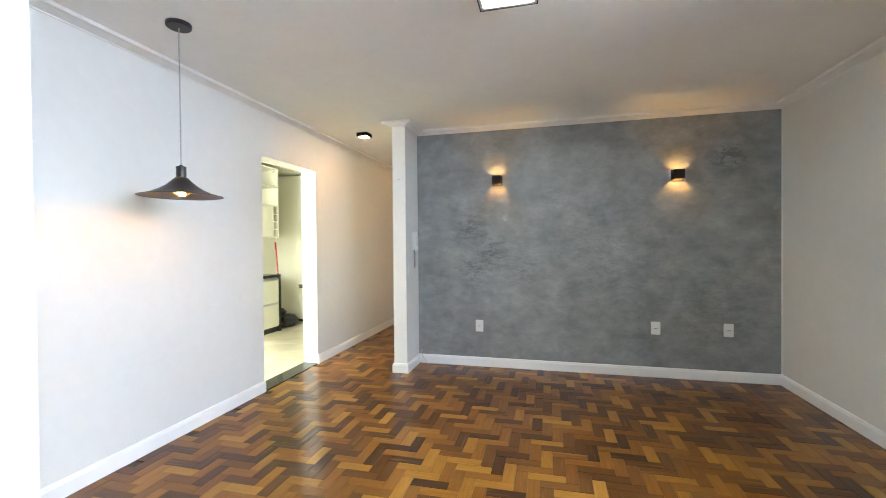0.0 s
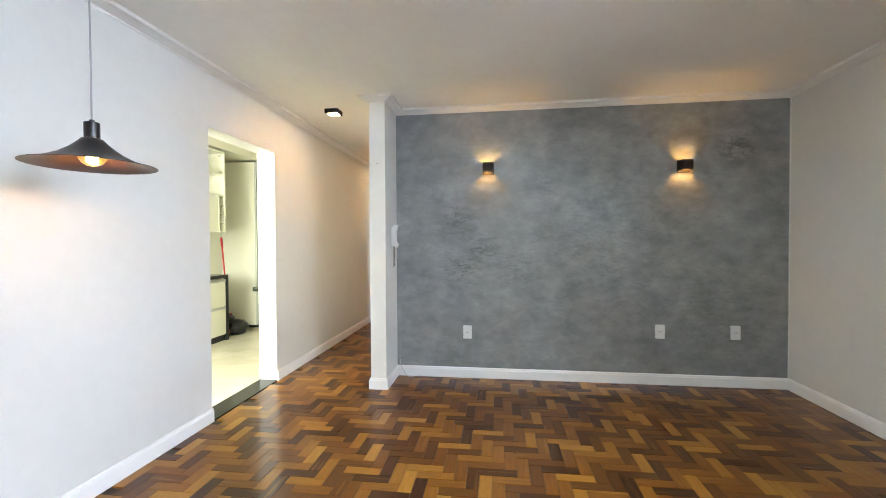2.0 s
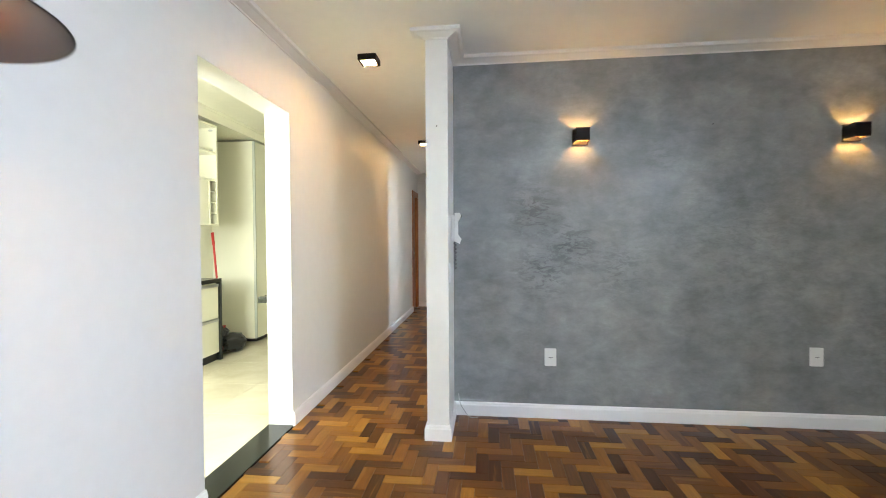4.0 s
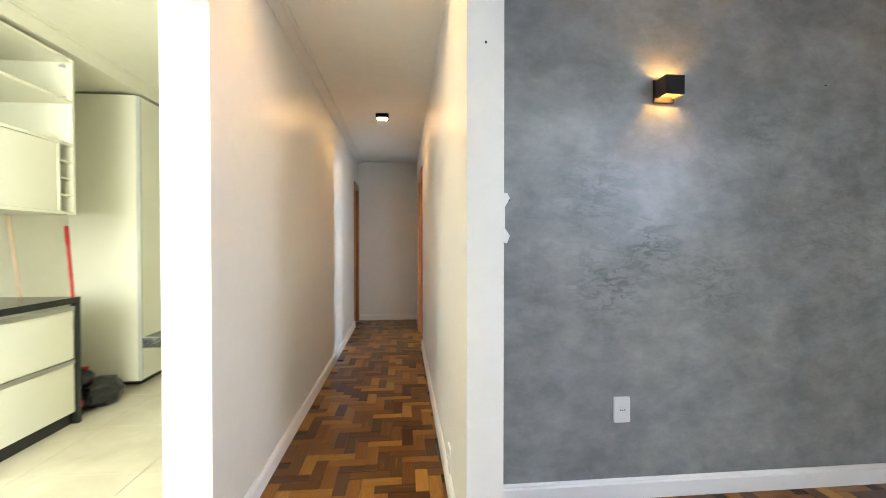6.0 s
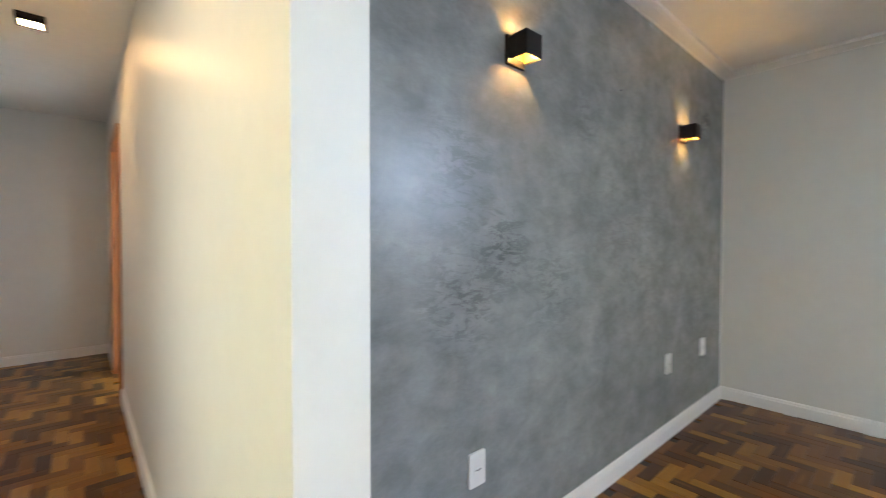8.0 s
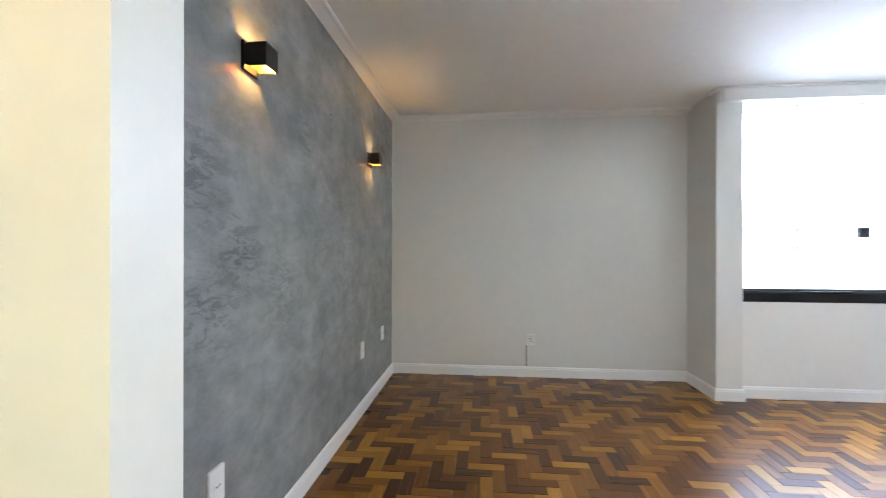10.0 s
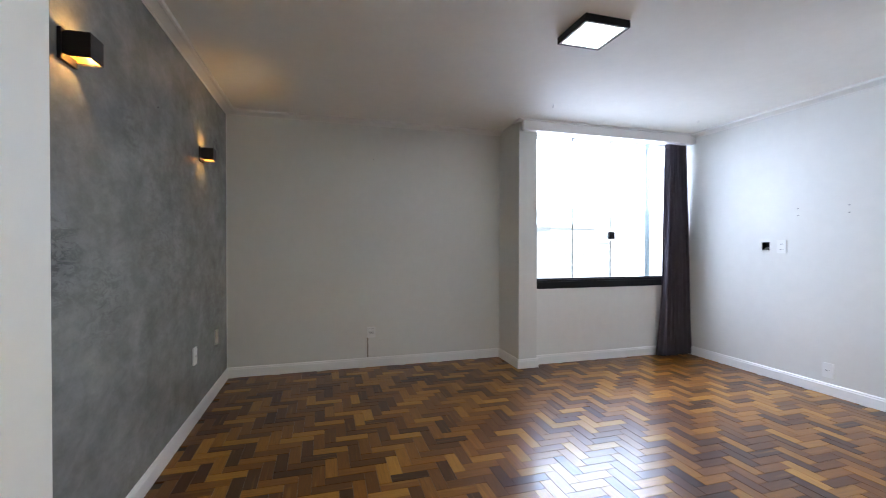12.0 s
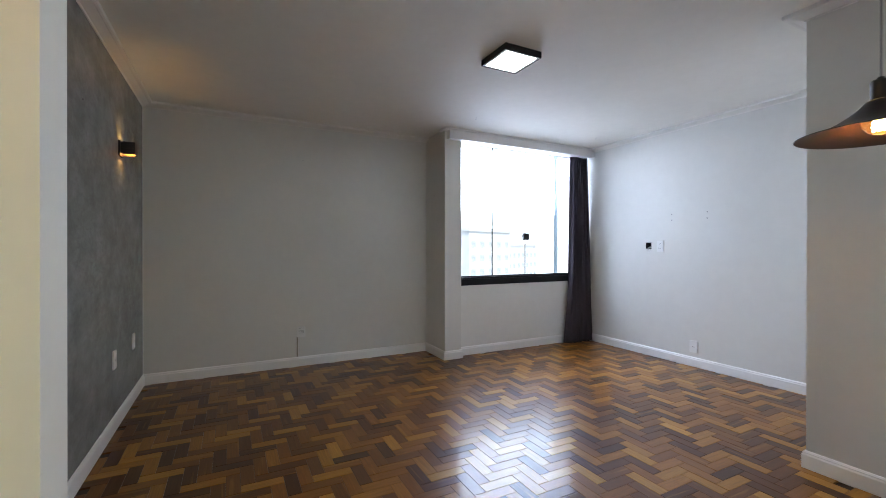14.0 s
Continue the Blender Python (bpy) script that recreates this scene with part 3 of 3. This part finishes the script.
def flush_light(name, label, half, height, glow, m, group=""):
    t = thing(name, label, "ceiling lamp", group, m)
    w, z = 0.006, 0.010 if half < 0.1 else 0.016
    part("frame", boxes((-half, half, -half, -half + w, -height, -0.0005), (-half, half, half - w, half, -height, -0.0005),
        (-half, -half + w, -half + w, half - w, -height, -0.0005), (half - w, half, -half + w, half - w, -height, -0.0005), bevel=0.0015), BLACK, t)
    a, b = half - w - 0.0005, half - w - z
    part("bezel", boxes((-a, a, -a, -b, -height + 0.001, -height + 0.012), (-a, a, b, a, -height + 0.001, -height + 0.012),
        (-a, -b, -b, b, -height + 0.001, -height + 0.012), (b, a, -b, b, -height + 0.001, -height + 0.012)), BLACK if half < 0.1 else BEZEL, t)
    b -= 0.0004
    part("diffuser", boxes((-b, b, -b, b, -height + 0.003, -height + 0.012)), glow, t, "glowing diffuser")
    return t


flush_light("ceiling_light", "square black surface ceiling light, switched on", 0.141, 0.042, LED, pose(-0.138, 2.411, CEIL))
c1 = flush_light("corridor_light", "small square black ceiling light with warm glow", 0.062, 0.040, WARM_LED, pose(-1.874, 4.638, CEIL), "corridor lights")
copy_thing(c1, pose(-1.874, 7.073, CEIL))

PX, PY = -1.876, 2.313
pend = thing("pendant_lamp", "black metal cone pendant lamp with glowing bulb", "pendant lamp", "", pose(PX, PY, 0))
part("canopy", lathe([(0, CEIL - 0.0005), (0.062, CEIL - 0.0005), (0.062, CEIL - 0.018), (0.058, CEIL - 0.022), (0, CEIL - 0.022)]), BLACK_SHADE, pend, smooth=False)
part("cord", tube([(0, 0, CEIL - 0.0225), (0, 0, 2.1), (0, 0, 1.713)], 0.0032), GREY_PLASTIC, pend, "thin grey cord")
part("socket", lathe([(0, 1.740), (0.008, 1.740), (0.010, 1.732), (0.0235, 1.730), (0.0245, 1.726), (0.0245, 1.672), (0, 1.672)]), BLACK_SHADE, pend, "black cylindrical socket cap")
shade = part("shade", lathe([(0.024, 1.6715), (0.034, 1.668), (0.048, 1.652), (0.072, 1.630), (0.105, 1.607), (0.145, 1.588), (0.185, 1.5755), (0.203, 1.5715), (0.204, 1.5700), (0.202, 1.5695)], 64), BLACK_SHADE, pend, smooth=True)
part("lining", lathe([(0.201, 1.5690), (0.184, 1.5725), (0.144, 1.585), (0.104, 1.604), (0.071, 1.627), (0.046, 1.649), (0.022, 1.662)], 64), COPPER, shade, "brown shade lining", smooth=True)
bulb = part("bulb", lathe([(0.0, 1.566), (0.016, 1.569), (0.030, 1.577), (0.041, 1.591), (0.045, 1.609), (0.042, 1.627), (0.033, 1.643), (0.020, 1.653), (0.014, 1.660), (0, 1.660)], 36), BULB_GLASS, pend, "amber glass globe bulb", smooth=True)
bulb.visible_shadow = False
for o in pend.children_recursive:
    if o.name.split(".")[0] in ("socket", "shade", "bulb"):
        o.location.z = -0.028
part("filament", tube([(0.012 * math.cos(a * 1.3), 0.012 * math.sin(a * 1.3), 1.588 + 0.0016 * a) for a in range(24)], 0.0030, 6), FILAMENT, bulb, "glowing filament")


# ---- outlets and small wall fittings ----
def rounded_plate(w, h, d):
    bm = boxes((-w / 2, w / 2, -d, -0.0004, -h / 2, h / 2))
    up = [e for e in bm.edges if abs(e.verts[0].co.y - e.verts[1].co.y) > 1e-5]
    bmesh.ops.bevel(bm, geom=up, offset=0.006, segments=3, profile=0.5, affect="EDGES")
    return bm


def socket_outlet(m, label, group, gangs=1, w=0.078, h=0.120):
    """A wall socket: the wall at y = 0, the room towards -y."""
    t = thing("wall_socket", label, "socket", group, m)
    part("plate", rounded_plate(w, h, 0.009), PLASTIC, t)
    for g in range(gangs):
        z = 0 if gangs == 1 else (0.024 if g else -0.024)
        mod = part("insert", boxes((-0.021, 0.021, -0.0118, -0.0092, z - 0.012, z + 0.012), bevel=0.0008), PLASTIC, t)
        part("pin_hole", boxes(*[(a - 0.0028, a + 0.0028, -0.0122, -0.0119, z - 0.0028 + dz, z + 0.0028 + dz) for a, dz in ((-0.0095, 0), (0.0095, 0), (0, -0.003))]), DARK_PLASTIC, mod, "dark pin holes")
    return t


o1 = socket_outlet(pose(-0.653, NORTH, 0.420), "white wall socket on the grey cement wall", "sockets on the cement wall")
copy_thing(o1, pose(1.017, NORTH, 0.462))
copy_thing(o1, pose(1.621, NORTH, 0.466))
socket_outlet(pose(0.575, SOUTH, 1.218, 0, 0, 180), "white double socket on the television wall", "sockets on the television wall", 2)
socket_outlet(pose(0.208, SOUTH, 0.200, 0, 0, 180), "white single socket above the skirting board", "sockets on the television wall")

box = thing("junction_box", "open square wall box with loose wire ends", "wall box", "", pose(0.722, SOUTH, 1.222, 0, 0, 180))
part("box", boxes((-0.035, 0.035, 0.052, 0.056, -0.037, 0.037), (-0.035, -0.033, 0.001, 0.052, -0.037, 0.037), (0.033, 0.035, 0.001, 0.052, -0.037, 0.037),
    (-0.033, 0.033, 0.001, 0.052, -0.037, -0.035), (-0.033, 0.033, 0.001, 0.052, 0.035, 0.037)), MATTE_BLACK, box, "dark plastic back box sunk in the wall")
for a, b, c in ((0.02, 0.035, -0.075), (0.0, 0.012, -0.080), (-0.015, -0.03, -0.060)):
    part("wire", tube([(a, 0.04, -0.010), (a, -0.004, -0.028), (a, -0.012, -0.036), ((a + b) / 2, -0.014, -0.05), (b, -0.006, c)], 0.0022, 8), PLASTIC, box, "loose white wire end")

for sx, sz in ((0.446, 1.553), (0.446, 1.493), (0.075, 1.553), (0.075, 1.492)):
    t = thing("wall_plug", "grey plastic screw plug in the television wall", "wall plug", "television bracket plugs", pose(sx, SOUTH, sz, 0, 0, 180))
    part("plug", lathe([(0, 0.0004), (0.0062, 0.0004), (0.0062, 0.003), (0.003, 0.003), (0.003, 0.001), (0, 0.001)], 14), GREY_PLASTIC, t).rotation_euler = (radians(90), 0, 0)
for name_m in (pose(EAST, 3.41, 2.09, 0, 0, -90), pose(1.816, NICHE, 1.783, 0, 0, 180)):
    t = thing("wall_plug", "small dark nail plug in a painted wall", "wall plug", "", name_m)
    part("plug", lathe([(0, 0.0004), (0.004, 0.0004), (0.004, 0.0025), (0, 0.0025)], 12), GREY_PLASTIC, t).rotation_euler = (radians(90), 0, 0)

tel = thing("telephone_point", "aged surface telephone box with conduit to the skirting", "wall box", "", pose(EAST, 3.432, 0.350, 0, 0, -90))
part("cover", rounded_plate(0.082, 0.104, 0.030), PLASTIC, tel)
part("lip", boxes((-0.038, 0.038, -0.034, -0.0285, -0.048, -0.040), bevel=0.001), PLASTIC, tel, "worn white lower lip")
part("ridge", boxes((-0.030, 0.030, -0.0305, -0.0285, 0.024, 0.030), bevel=0.001), PLASTIC, tel)
part("vents", boxes(*[(-0.026, 0.026, -0.0312, -0.0302, z, z + 0.003) for z in (-0.012, 0.0, 0.012, 0.036)]), GREY_PLASTIC, tel, "grey ventilation slits")
part("conduit", boxes((-0.041, -0.029, -0.012, -0.0005, -0.250, -0.0525), bevel=0.002), PLASTIC_OLD, tel, "thin vertical cable conduit")

phone = thing("intercom", "white wall intercom handset with coiled dark cord", "intercom", "", pose(PIER_R, 4.585, 1.300, 0, 0, 90))
part("base", boxes((-0.045, 0.045, -0.024, -0.0005, -0.085, 0.085), bevel=0.006), PLASTIC, phone)
part("handset", prism([(-0.025, 0.10), (-0.056, 0.10), (-0.067, 0.08), (-0.046, 0.045), (-0.046, -0.04), (-0.067, -0.07), (-0.056, -0.10), (-0.025, -0.085)], -0.054, -0.014), PLASTIC, phone, "white handset with a slim grip")
part("earpiece", boxes((-0.048, -0.020, -0.0685, -0.0625, 0.070, 0.085)), DARK_PLASTIC, phone, "dark slot")
part("cord", tube([(-0.035 + 0.008 * math.cos(k * 0.9), -0.026 + 0.008 * math.sin(k * 0.9), -0.09 - 0.0035 * k) for k in range(52)], 0.0034, 6), DARK_PLASTIC, phone, "coiled black cord")
# switch-like plate added for a thin pale mark on the pier's side
sw = thing("light_switch", "slim white plate for a thin pale mark on the pier", "switch", "", pose(PIER_R, 4.44, 1.02, 0, 0, 90))
part("plate", rounded_plate(0.046, 0.118, 0.006), PLASTIC, sw)
part("rocker", boxes((-0.012, 0.012, -0.0085, -0.0062, -0.022, 0.022), bevel=0.0008), PLASTIC, sw)
wire = thing("loose_cable", "thin grey cable curling down the skirting corner", "cable")
part("cable", tube([(PIER_R + 0.03, NORTH - 0.004, 0.15), (PIER_R + 0.035, NORTH - 0.018, 0.112), (PIER_R + 0.05, NORTH - 0.022, 0.07), (PIER_R + 0.085, NORTH - 0.03, 0.02), (PIER_R + 0.12, NORTH - 0.06, 0.004), (PIER_R + 0.16, NORTH - 0.05, 0.004), (PIER_R + 0.17, NORTH - 0.03, 0.004)], 0.0028, 8), CABLE, wire)
s3 = socket_outlet(pose(PIER_L, 4.876, 0.165, 0, 0, -90), "white wall socket low on the corridor wall", "")

for m in (pose(0.383, NORTH, 1.971), pose(-1.381, PIER_Y, 1.912)):
    t = thing("wall_plug", "tiny dark nail driven into the wall", "wall plug", "", m)
    part("plug", lathe([(0, 0.0004), (0.004, 0.0004), (0.004, 0.004), (0, 0.004)], 12), DARK_PLASTIC, t).rotation_euler = (radians(90), 0, 0)
for hx, hy in ((1.066, 1.942), (1.058, 0.330)):
    t = thing("ceiling_hook", "small metal hook screwed into the ceiling", "hook", "ceiling hooks", pose(hx, hy, CEIL))
    part("hook", tube([(0, 0, -0.0005), (0, 0, -0.012)] + [(0.008 - 0.008 * math.cos(a), 0, -0.014 - 0.009 * math.sin(a)) for a in (0.0, 0.7, 1.4, 2.1, 2.8, 3.4)], 0.0016, 8), ALUMINIUM, t)
structure("trim", boxes((EAST - 0.007, EAST - 0.0005, NORTH - 0.005, NORTH - 0.0005, 0.095, CEIL - 0.043)), TRIM_PAINT, "thin white bead in the corner of the cement wall", "trim")

# ---- curtain ----
cur = thing("curtain", "dark charcoal fabric curtain gathered beside the window", "curtain")
bm = bmesh.new()
NU, NV = 110, 36
grid = []
for j in range(NV + 1):
    v = j / NV
    z = 2.357 - v * 2.350
    half = 0.140 + 0.012 * math.sin(v * 5) + 0.15 * max(0.0, v - 0.25) ** 1.3
    mid = 0.070 + 0.030 * v - 0.01 * math.sin(v * 3)
    row = []
    for i in range(NU + 1):
        u = i / NU
        w = math.sin(u * 2 * math.pi * 7.5 + 0.6 * math.sin(v * 3 + u * 9)) + 0.35 * math.sin(u * 2 * math.pi * 16 + v * 4)
        amp = 0.028 + 0.020 * v
        row.append(bm.verts.new((1.587 - 0.03 * v + amp * w * 0.8, mid + half * (1 - 2 * u) + 0.006 * math.sin(u * 40 + v * 6), z)))
    grid.append(row)
for a, b in zip(grid, grid[1:]):
    for i in range(NU):
        bm.faces.new((a[i], a[i + 1], b[i + 1], b[i]))
cl = part("cloth", bm, FABRIC, cur, smooth=True)
sol = cl.modifiers.new("thickness", "SOLIDIFY")
sol.thickness = 0.003

# ---- kitchen ----
FRONT = -3.838
soffit = structure("kitchen_soffit", boxes((KW, FRONT + 0.004, KS, KN, 2.440, KC), (FRONT + 0.005, FRONT + 0.012, KS, KN, KC - 0.03, KC)), KITCHEN_PAINT, "white plaster soffit over the kitchen cabinets", "ceiling")


def drawer_unit(y0, y1):
    t = thing("base_cabinet", "ivory kitchen drawer unit with aluminium grip rails", "cabinet", "kitchen base cabinets")
    part("carcass", boxes((KW + 0.002, FRONT - 0.022, y0 + 0.001, y1 - 0.001, 0.075, 0.801)), LAMINATE, t)
    part("kickboard", boxes((KW + 0.05, FRONT - 0.03, y0 + 0.001, y1 - 0.001, 0.0, 0.074)), DARK_PLASTIC, t, "black recessed kickboard")
    for z0, z1 in ((0.085, 0.405), (0.440, 0.757)):
        d = part("drawer_front", boxes((FRONT - 0.0215, FRONT, y0 + 0.002, y1 - 0.002, z0, z1), bevel=0.0015), LAMINATE, t)
        part("grip_rail", boxes((FRONT - 0.020, FRONT - 0.004, y0 + 0.002, y1 - 0.002, z1 + 0.001, z1 + 0.012), (FRONT - 0.004, FRONT + 0.006, y0 + 0.002, y1 - 0.002, z1 + 0.001, z1 + 0.030)), ALUMINIUM, d, "aluminium grip rail")
    return t


for a, b in ((5.262, 5.862), (4.662, 5.262), (4.062, 4.662), (3.462, 4.062)):
    drawer_unit(a, b)
wt = thing("worktop", "black granite worktop with a waterfall end panel", "worktop")
part("slab", boxes((KW + 0.001, FRONT + 0.012, 3.462, 5.903, 0.803, 0.843), bevel=0.002), STONE, wt)
part("end_panel", boxes((KW + 0.001, FRONT + 0.012, 5.870, 5.903, 0.0, 0.8025), bevel=0.002), STONE, wt)

up = thing("wall_cabinet", "ivory open wall cabinet with shelves and bottle pigeonholes", "cabinet")
U0, U1 = 3.8, 5.886
part("back_panel", boxes((KW + 0.001, KW + 0.012, U0, U1, 1.386, 2.404)), LAMINATE, up)
for y in (U1 - 0.018, U0):
    part("side_panel", boxes((KW + 0.0125, FRONT, y, y + 0.018, 1.386, 2.404)), LAMINATE, up)
for z in (1.386, 2.386):
    part("cabinet_board", boxes((KW + 0.0125, FRONT, U0 + 0.0185, U1 - 0.0185, z, z + 0.018)), LAMINATE, up)
for z in (1.860, 2.140):
    part("shelf", boxes((KW + 0.012, FRONT - 0.004, U0 + 0.018, U1 - 0.018, z - 0.024, z - 0.006)), LAMINATE, up)
part("door", boxes((FRONT - 0.03, FRONT - 0.010, U0 + 0.02, 5.756, 1.406, 1.834), bevel=0.0015), LAMINATE, up, "plain ivory flap door")
part("divider", boxes((KW + 0.012, FRONT - 0.004, 5.758, 5.772, 1.4045, 1.835)), LAMINATE, up)
for k in range(3):
    z = 1.404 + (k + 1) * 0.108
    part("pigeonhole_shelf", boxes((KW + 0.012, FRONT - 0.006, 5.772, U1 - 0.018, z - 0.006, z + 0.006)), LAMINATE, up)
for z in (2.145, 2.350):
    part("hinge", boxes((FRONT - 0.075, FRONT - 0.035, U1 - 0.030, U1 - 0.0182, z, z + 0.018), bevel=0.003), ALUMINIUM, up, "metal cup hinge")

tall = thing("tall_cabinet", "tall ivory kitchen cabinet with an aluminium edge", "cabinet")
part("body", boxes((KW + 0.002, FRONT - 0.024, 6.565, 7.700, 0.055, 2.418), bevel=0.001), LAMINATE, tall)
part("door", boxes((FRONT - 0.020, FRONT, 6.587, 7.160, 0.06, 2.414), bevel=0.0015), LAMINATE, tall)
part("door", boxes((FRONT - 0.020, FRONT, 7.166, 7.698, 0.06, 2.414), bevel=0.0015), LAMINATE, tall)
part("edge_profile", boxes((FRONT - 0.0225, FRONT + 0.004, 6.567, 6.585, 0.057, 2.416)), ANODISED, tall, "grey grip profile")
part("plinth", boxes((KW + 0.05, FRONT - 0.06, 6.66, 7.67, 0.0, 0.054)), DARK_PLASTIC, tall, "dark recessed plinth")

sh = thing("narrow_counter", "narrow black granite ledge on the kitchen wall", "shelf")
part("slab", boxes((-2.70, KITCHEN_SIDE - 0.0025, 4.64, 6.2, 0.785, 0.828), bevel=0.002), STONE, sh)

br = thing("broom", "red-handled broom leaning beside the worktop", "broom")
part("handle", tube([(-3.930, 6.015, 0.10), (-3.965, 6.040, 0.72), (-4.060, 6.120, 1.19)], 0.011), RED_PLASTIC, br)
part("grip", tube([(-4.060, 6.120, 1.191), (-4.077, 6.135, 1.25), (-4.093, 6.150, 1.32)], 0.0145), RED_PLASTIC, br, "thicker bright red grip")
part("head", boxes((-4.07, -3.91, 5.99, 6.04, 0.05, 0.10), bevel=0.008), RED_PLASTIC, br)
part("bristles", boxes((-4.065, -3.915, 5.995, 6.035, 0.0, 0.0495)), DARK_PLASTIC, br)
st = thing("wooden_stick", "pale wooden stick leaning on the wall beside the worktop", "stick")
part("stick", tube([(-4.220, 6.045, 0.011), (-4.300, 6.033, 0.80), (-4.370, 6.022, 1.42)], 0.011), PALE_WOOD, st)


def crumpled(cx, cy, cz, rx, ry, rz, seed):
    bm = bmesh.new()
    bmesh.ops.create_icosphere(bm, subdivisions=4, radius=1)
    for v in bm.verts:
        p = v.co.normalized()
        n = noise.noise(p * 1.8 + Vector((seed, 0, 0))) * 0.22 + abs(noise.noise(p * 5 + Vector((0, seed, 0)))) * 0.16
        q = p * (1 + n)
        v.co = Vector((cx + q.x * rx, cy + q.y * ry, max(0.001, cz + q.z * rz)))
    return bm


bag = thing("bin_bag", "black crumpled rubbish bag on the kitchen floor", "rubbish bag")
part("bag", crumpled(-3.98, 6.23, 0.085, 0.17, 0.20, 0.10, 3.0), RUBBISH, bag, smooth=True)
part("bundle", crumpled(-4.02, 6.13, 0.215, 0.10, 0.10, 0.07, 8.0), RUBBISH, bag, smooth=True)
part("tie", tube([(-4.02 + 0.06 * math.cos(k), 6.13 + 0.06 * math.sin(k), 0.285 + 0.006 * math.sin(3 * k)) for k in (0, .5, 1, 1.5, 2, 2.5, 3, 3.5)], 0.010), RED_PLASTIC, bag, "red tie string")

# ---- floors, piece by piece ----
kf = bpy.data.objects["kitchen_floor"]
TS = 0.60
for i in range(4):
    for j in range(10):
        x, y = KW + 0.02 + i * TS - 0.47, KS + j * TS
        x0, x1, y1 = max(x, KW), min(x + TS, KITCHEN_SIDE - 0.002), min(y + TS, KN)
        if x1 - x0 < 0.05:
            continue
        part("tile", boxes((x0 + 0.0012, x1 - 0.0012, y + 0.0012, y1 - 0.0012, -0.006, 0.0), bevel=0.0006), TILE, kf)

W, L = 0.067, 0.201
AX, AY = -0.474, 3.152
GAP = 0.0007


def on_floor(x, y):
    if WEST - 0.02 < x < PIER_R + 0.02 and PIER_Y - 0.3 < y < END + 0.02 and (x < PIER_L + 0.03 or y < NORTH + 0.03):
        return True
    if WEST - 0.02 < x < EAST + 0.02 and BLOCK_Y - 0.02 < y < NORTH + 0.03:
        return y > NICHE - 0.02 or x < WINDOW_X + 0.02
    return BLOCK_X - 0.03 < x < WINDOW_X + 0.02 and SOUTH - 0.03 < y <= BLOCK_Y


def block_verts(l, w):
    c = 0.0011
    a, b = l / 2 - GAP, w / 2 - GAP
    lo = [(-a, -b, -0.010), (a, -b, -0.010), (a, b, -0.010), (-a, b, -0.010)]
    mid = [(x, y, -c * 0.6) for x, y, _ in lo]
    hi = [(-a + c, -b + c, 0), (a - c, -b + c, 0), (a - c, b - c, 0), (-a + c, b - c, 0)]
    return lo + mid + hi


BLOCK_FACES = [(8, 9, 10, 11)] + [(4 * k + i, 4 * k + (i + 1) % 4, 4 * k + 4 + (i + 1) % 4, 4 * k + 4 + i) for k in (0, 1) for i in range(4)]
block_mesh = bpy.data.meshes.new("parquet_block")
block_mesh.from_pydata(block_verts(L, W), [], BLOCK_FACES)
block_mesh.materials.append(WOOD_PIECE)
near, rest = [], []
for j in range(-24, 26):
    for i in range(-80, 80):
        ox, oy = AX + W * (i + 3 * j), AY + W * (-i + 3 * j)
        for cx, cy, turn in ((ox + L / 2, oy + W / 2, 0), (ox + L + W / 2, oy + L / 2, 90)):
            if on_floor(cx, cy):
                (near if -1.20 < cx < 0.76 and 2.10 < cy < 4.10 else rest).append((cx, cy, turn))
rng = random.Random(7)


def block_pose(cx, cy, turn):
    return pose(cx, cy, rng.uniform(-0.0004, 0.0004), rng.uniform(-0.32, 0.32), rng.uniform(-0.16, 0.16), turn + 180 * rng.randint(0, 1))


fl = bpy.data.objects["floor"]
for p in near:
    ob = new("parquet_block", block_mesh)
    ob.parent = fl
    ob.matrix_basis = block_pose(*p)
verts, faces, uvs = [], [], []
base_verts = block_verts(L, W)
for p in rest:
    m, k = block_pose(*p), len(verts)
    verts += [m @ Vector(v) for v in base_verts]
    for f in BLOCK_FACES:
        faces.append(tuple(k + i for i in f))
        uvs += [base_verts[i][:2] for i in f]
me = bpy.data.meshes.new("parquet_rest")
me.from_pydata(verts, [], faces)
me.materials.append(WOOD_REST)
layer = me.uv_layers.new(name="UVMap")
layer.data.foreach_set("uv", np.array(uvs, dtype=np.float32).ravel())
rest_ob = new("parquet_blocks", me)
rest_ob.parent = fl
rest_ob["kind"] = "stuff"
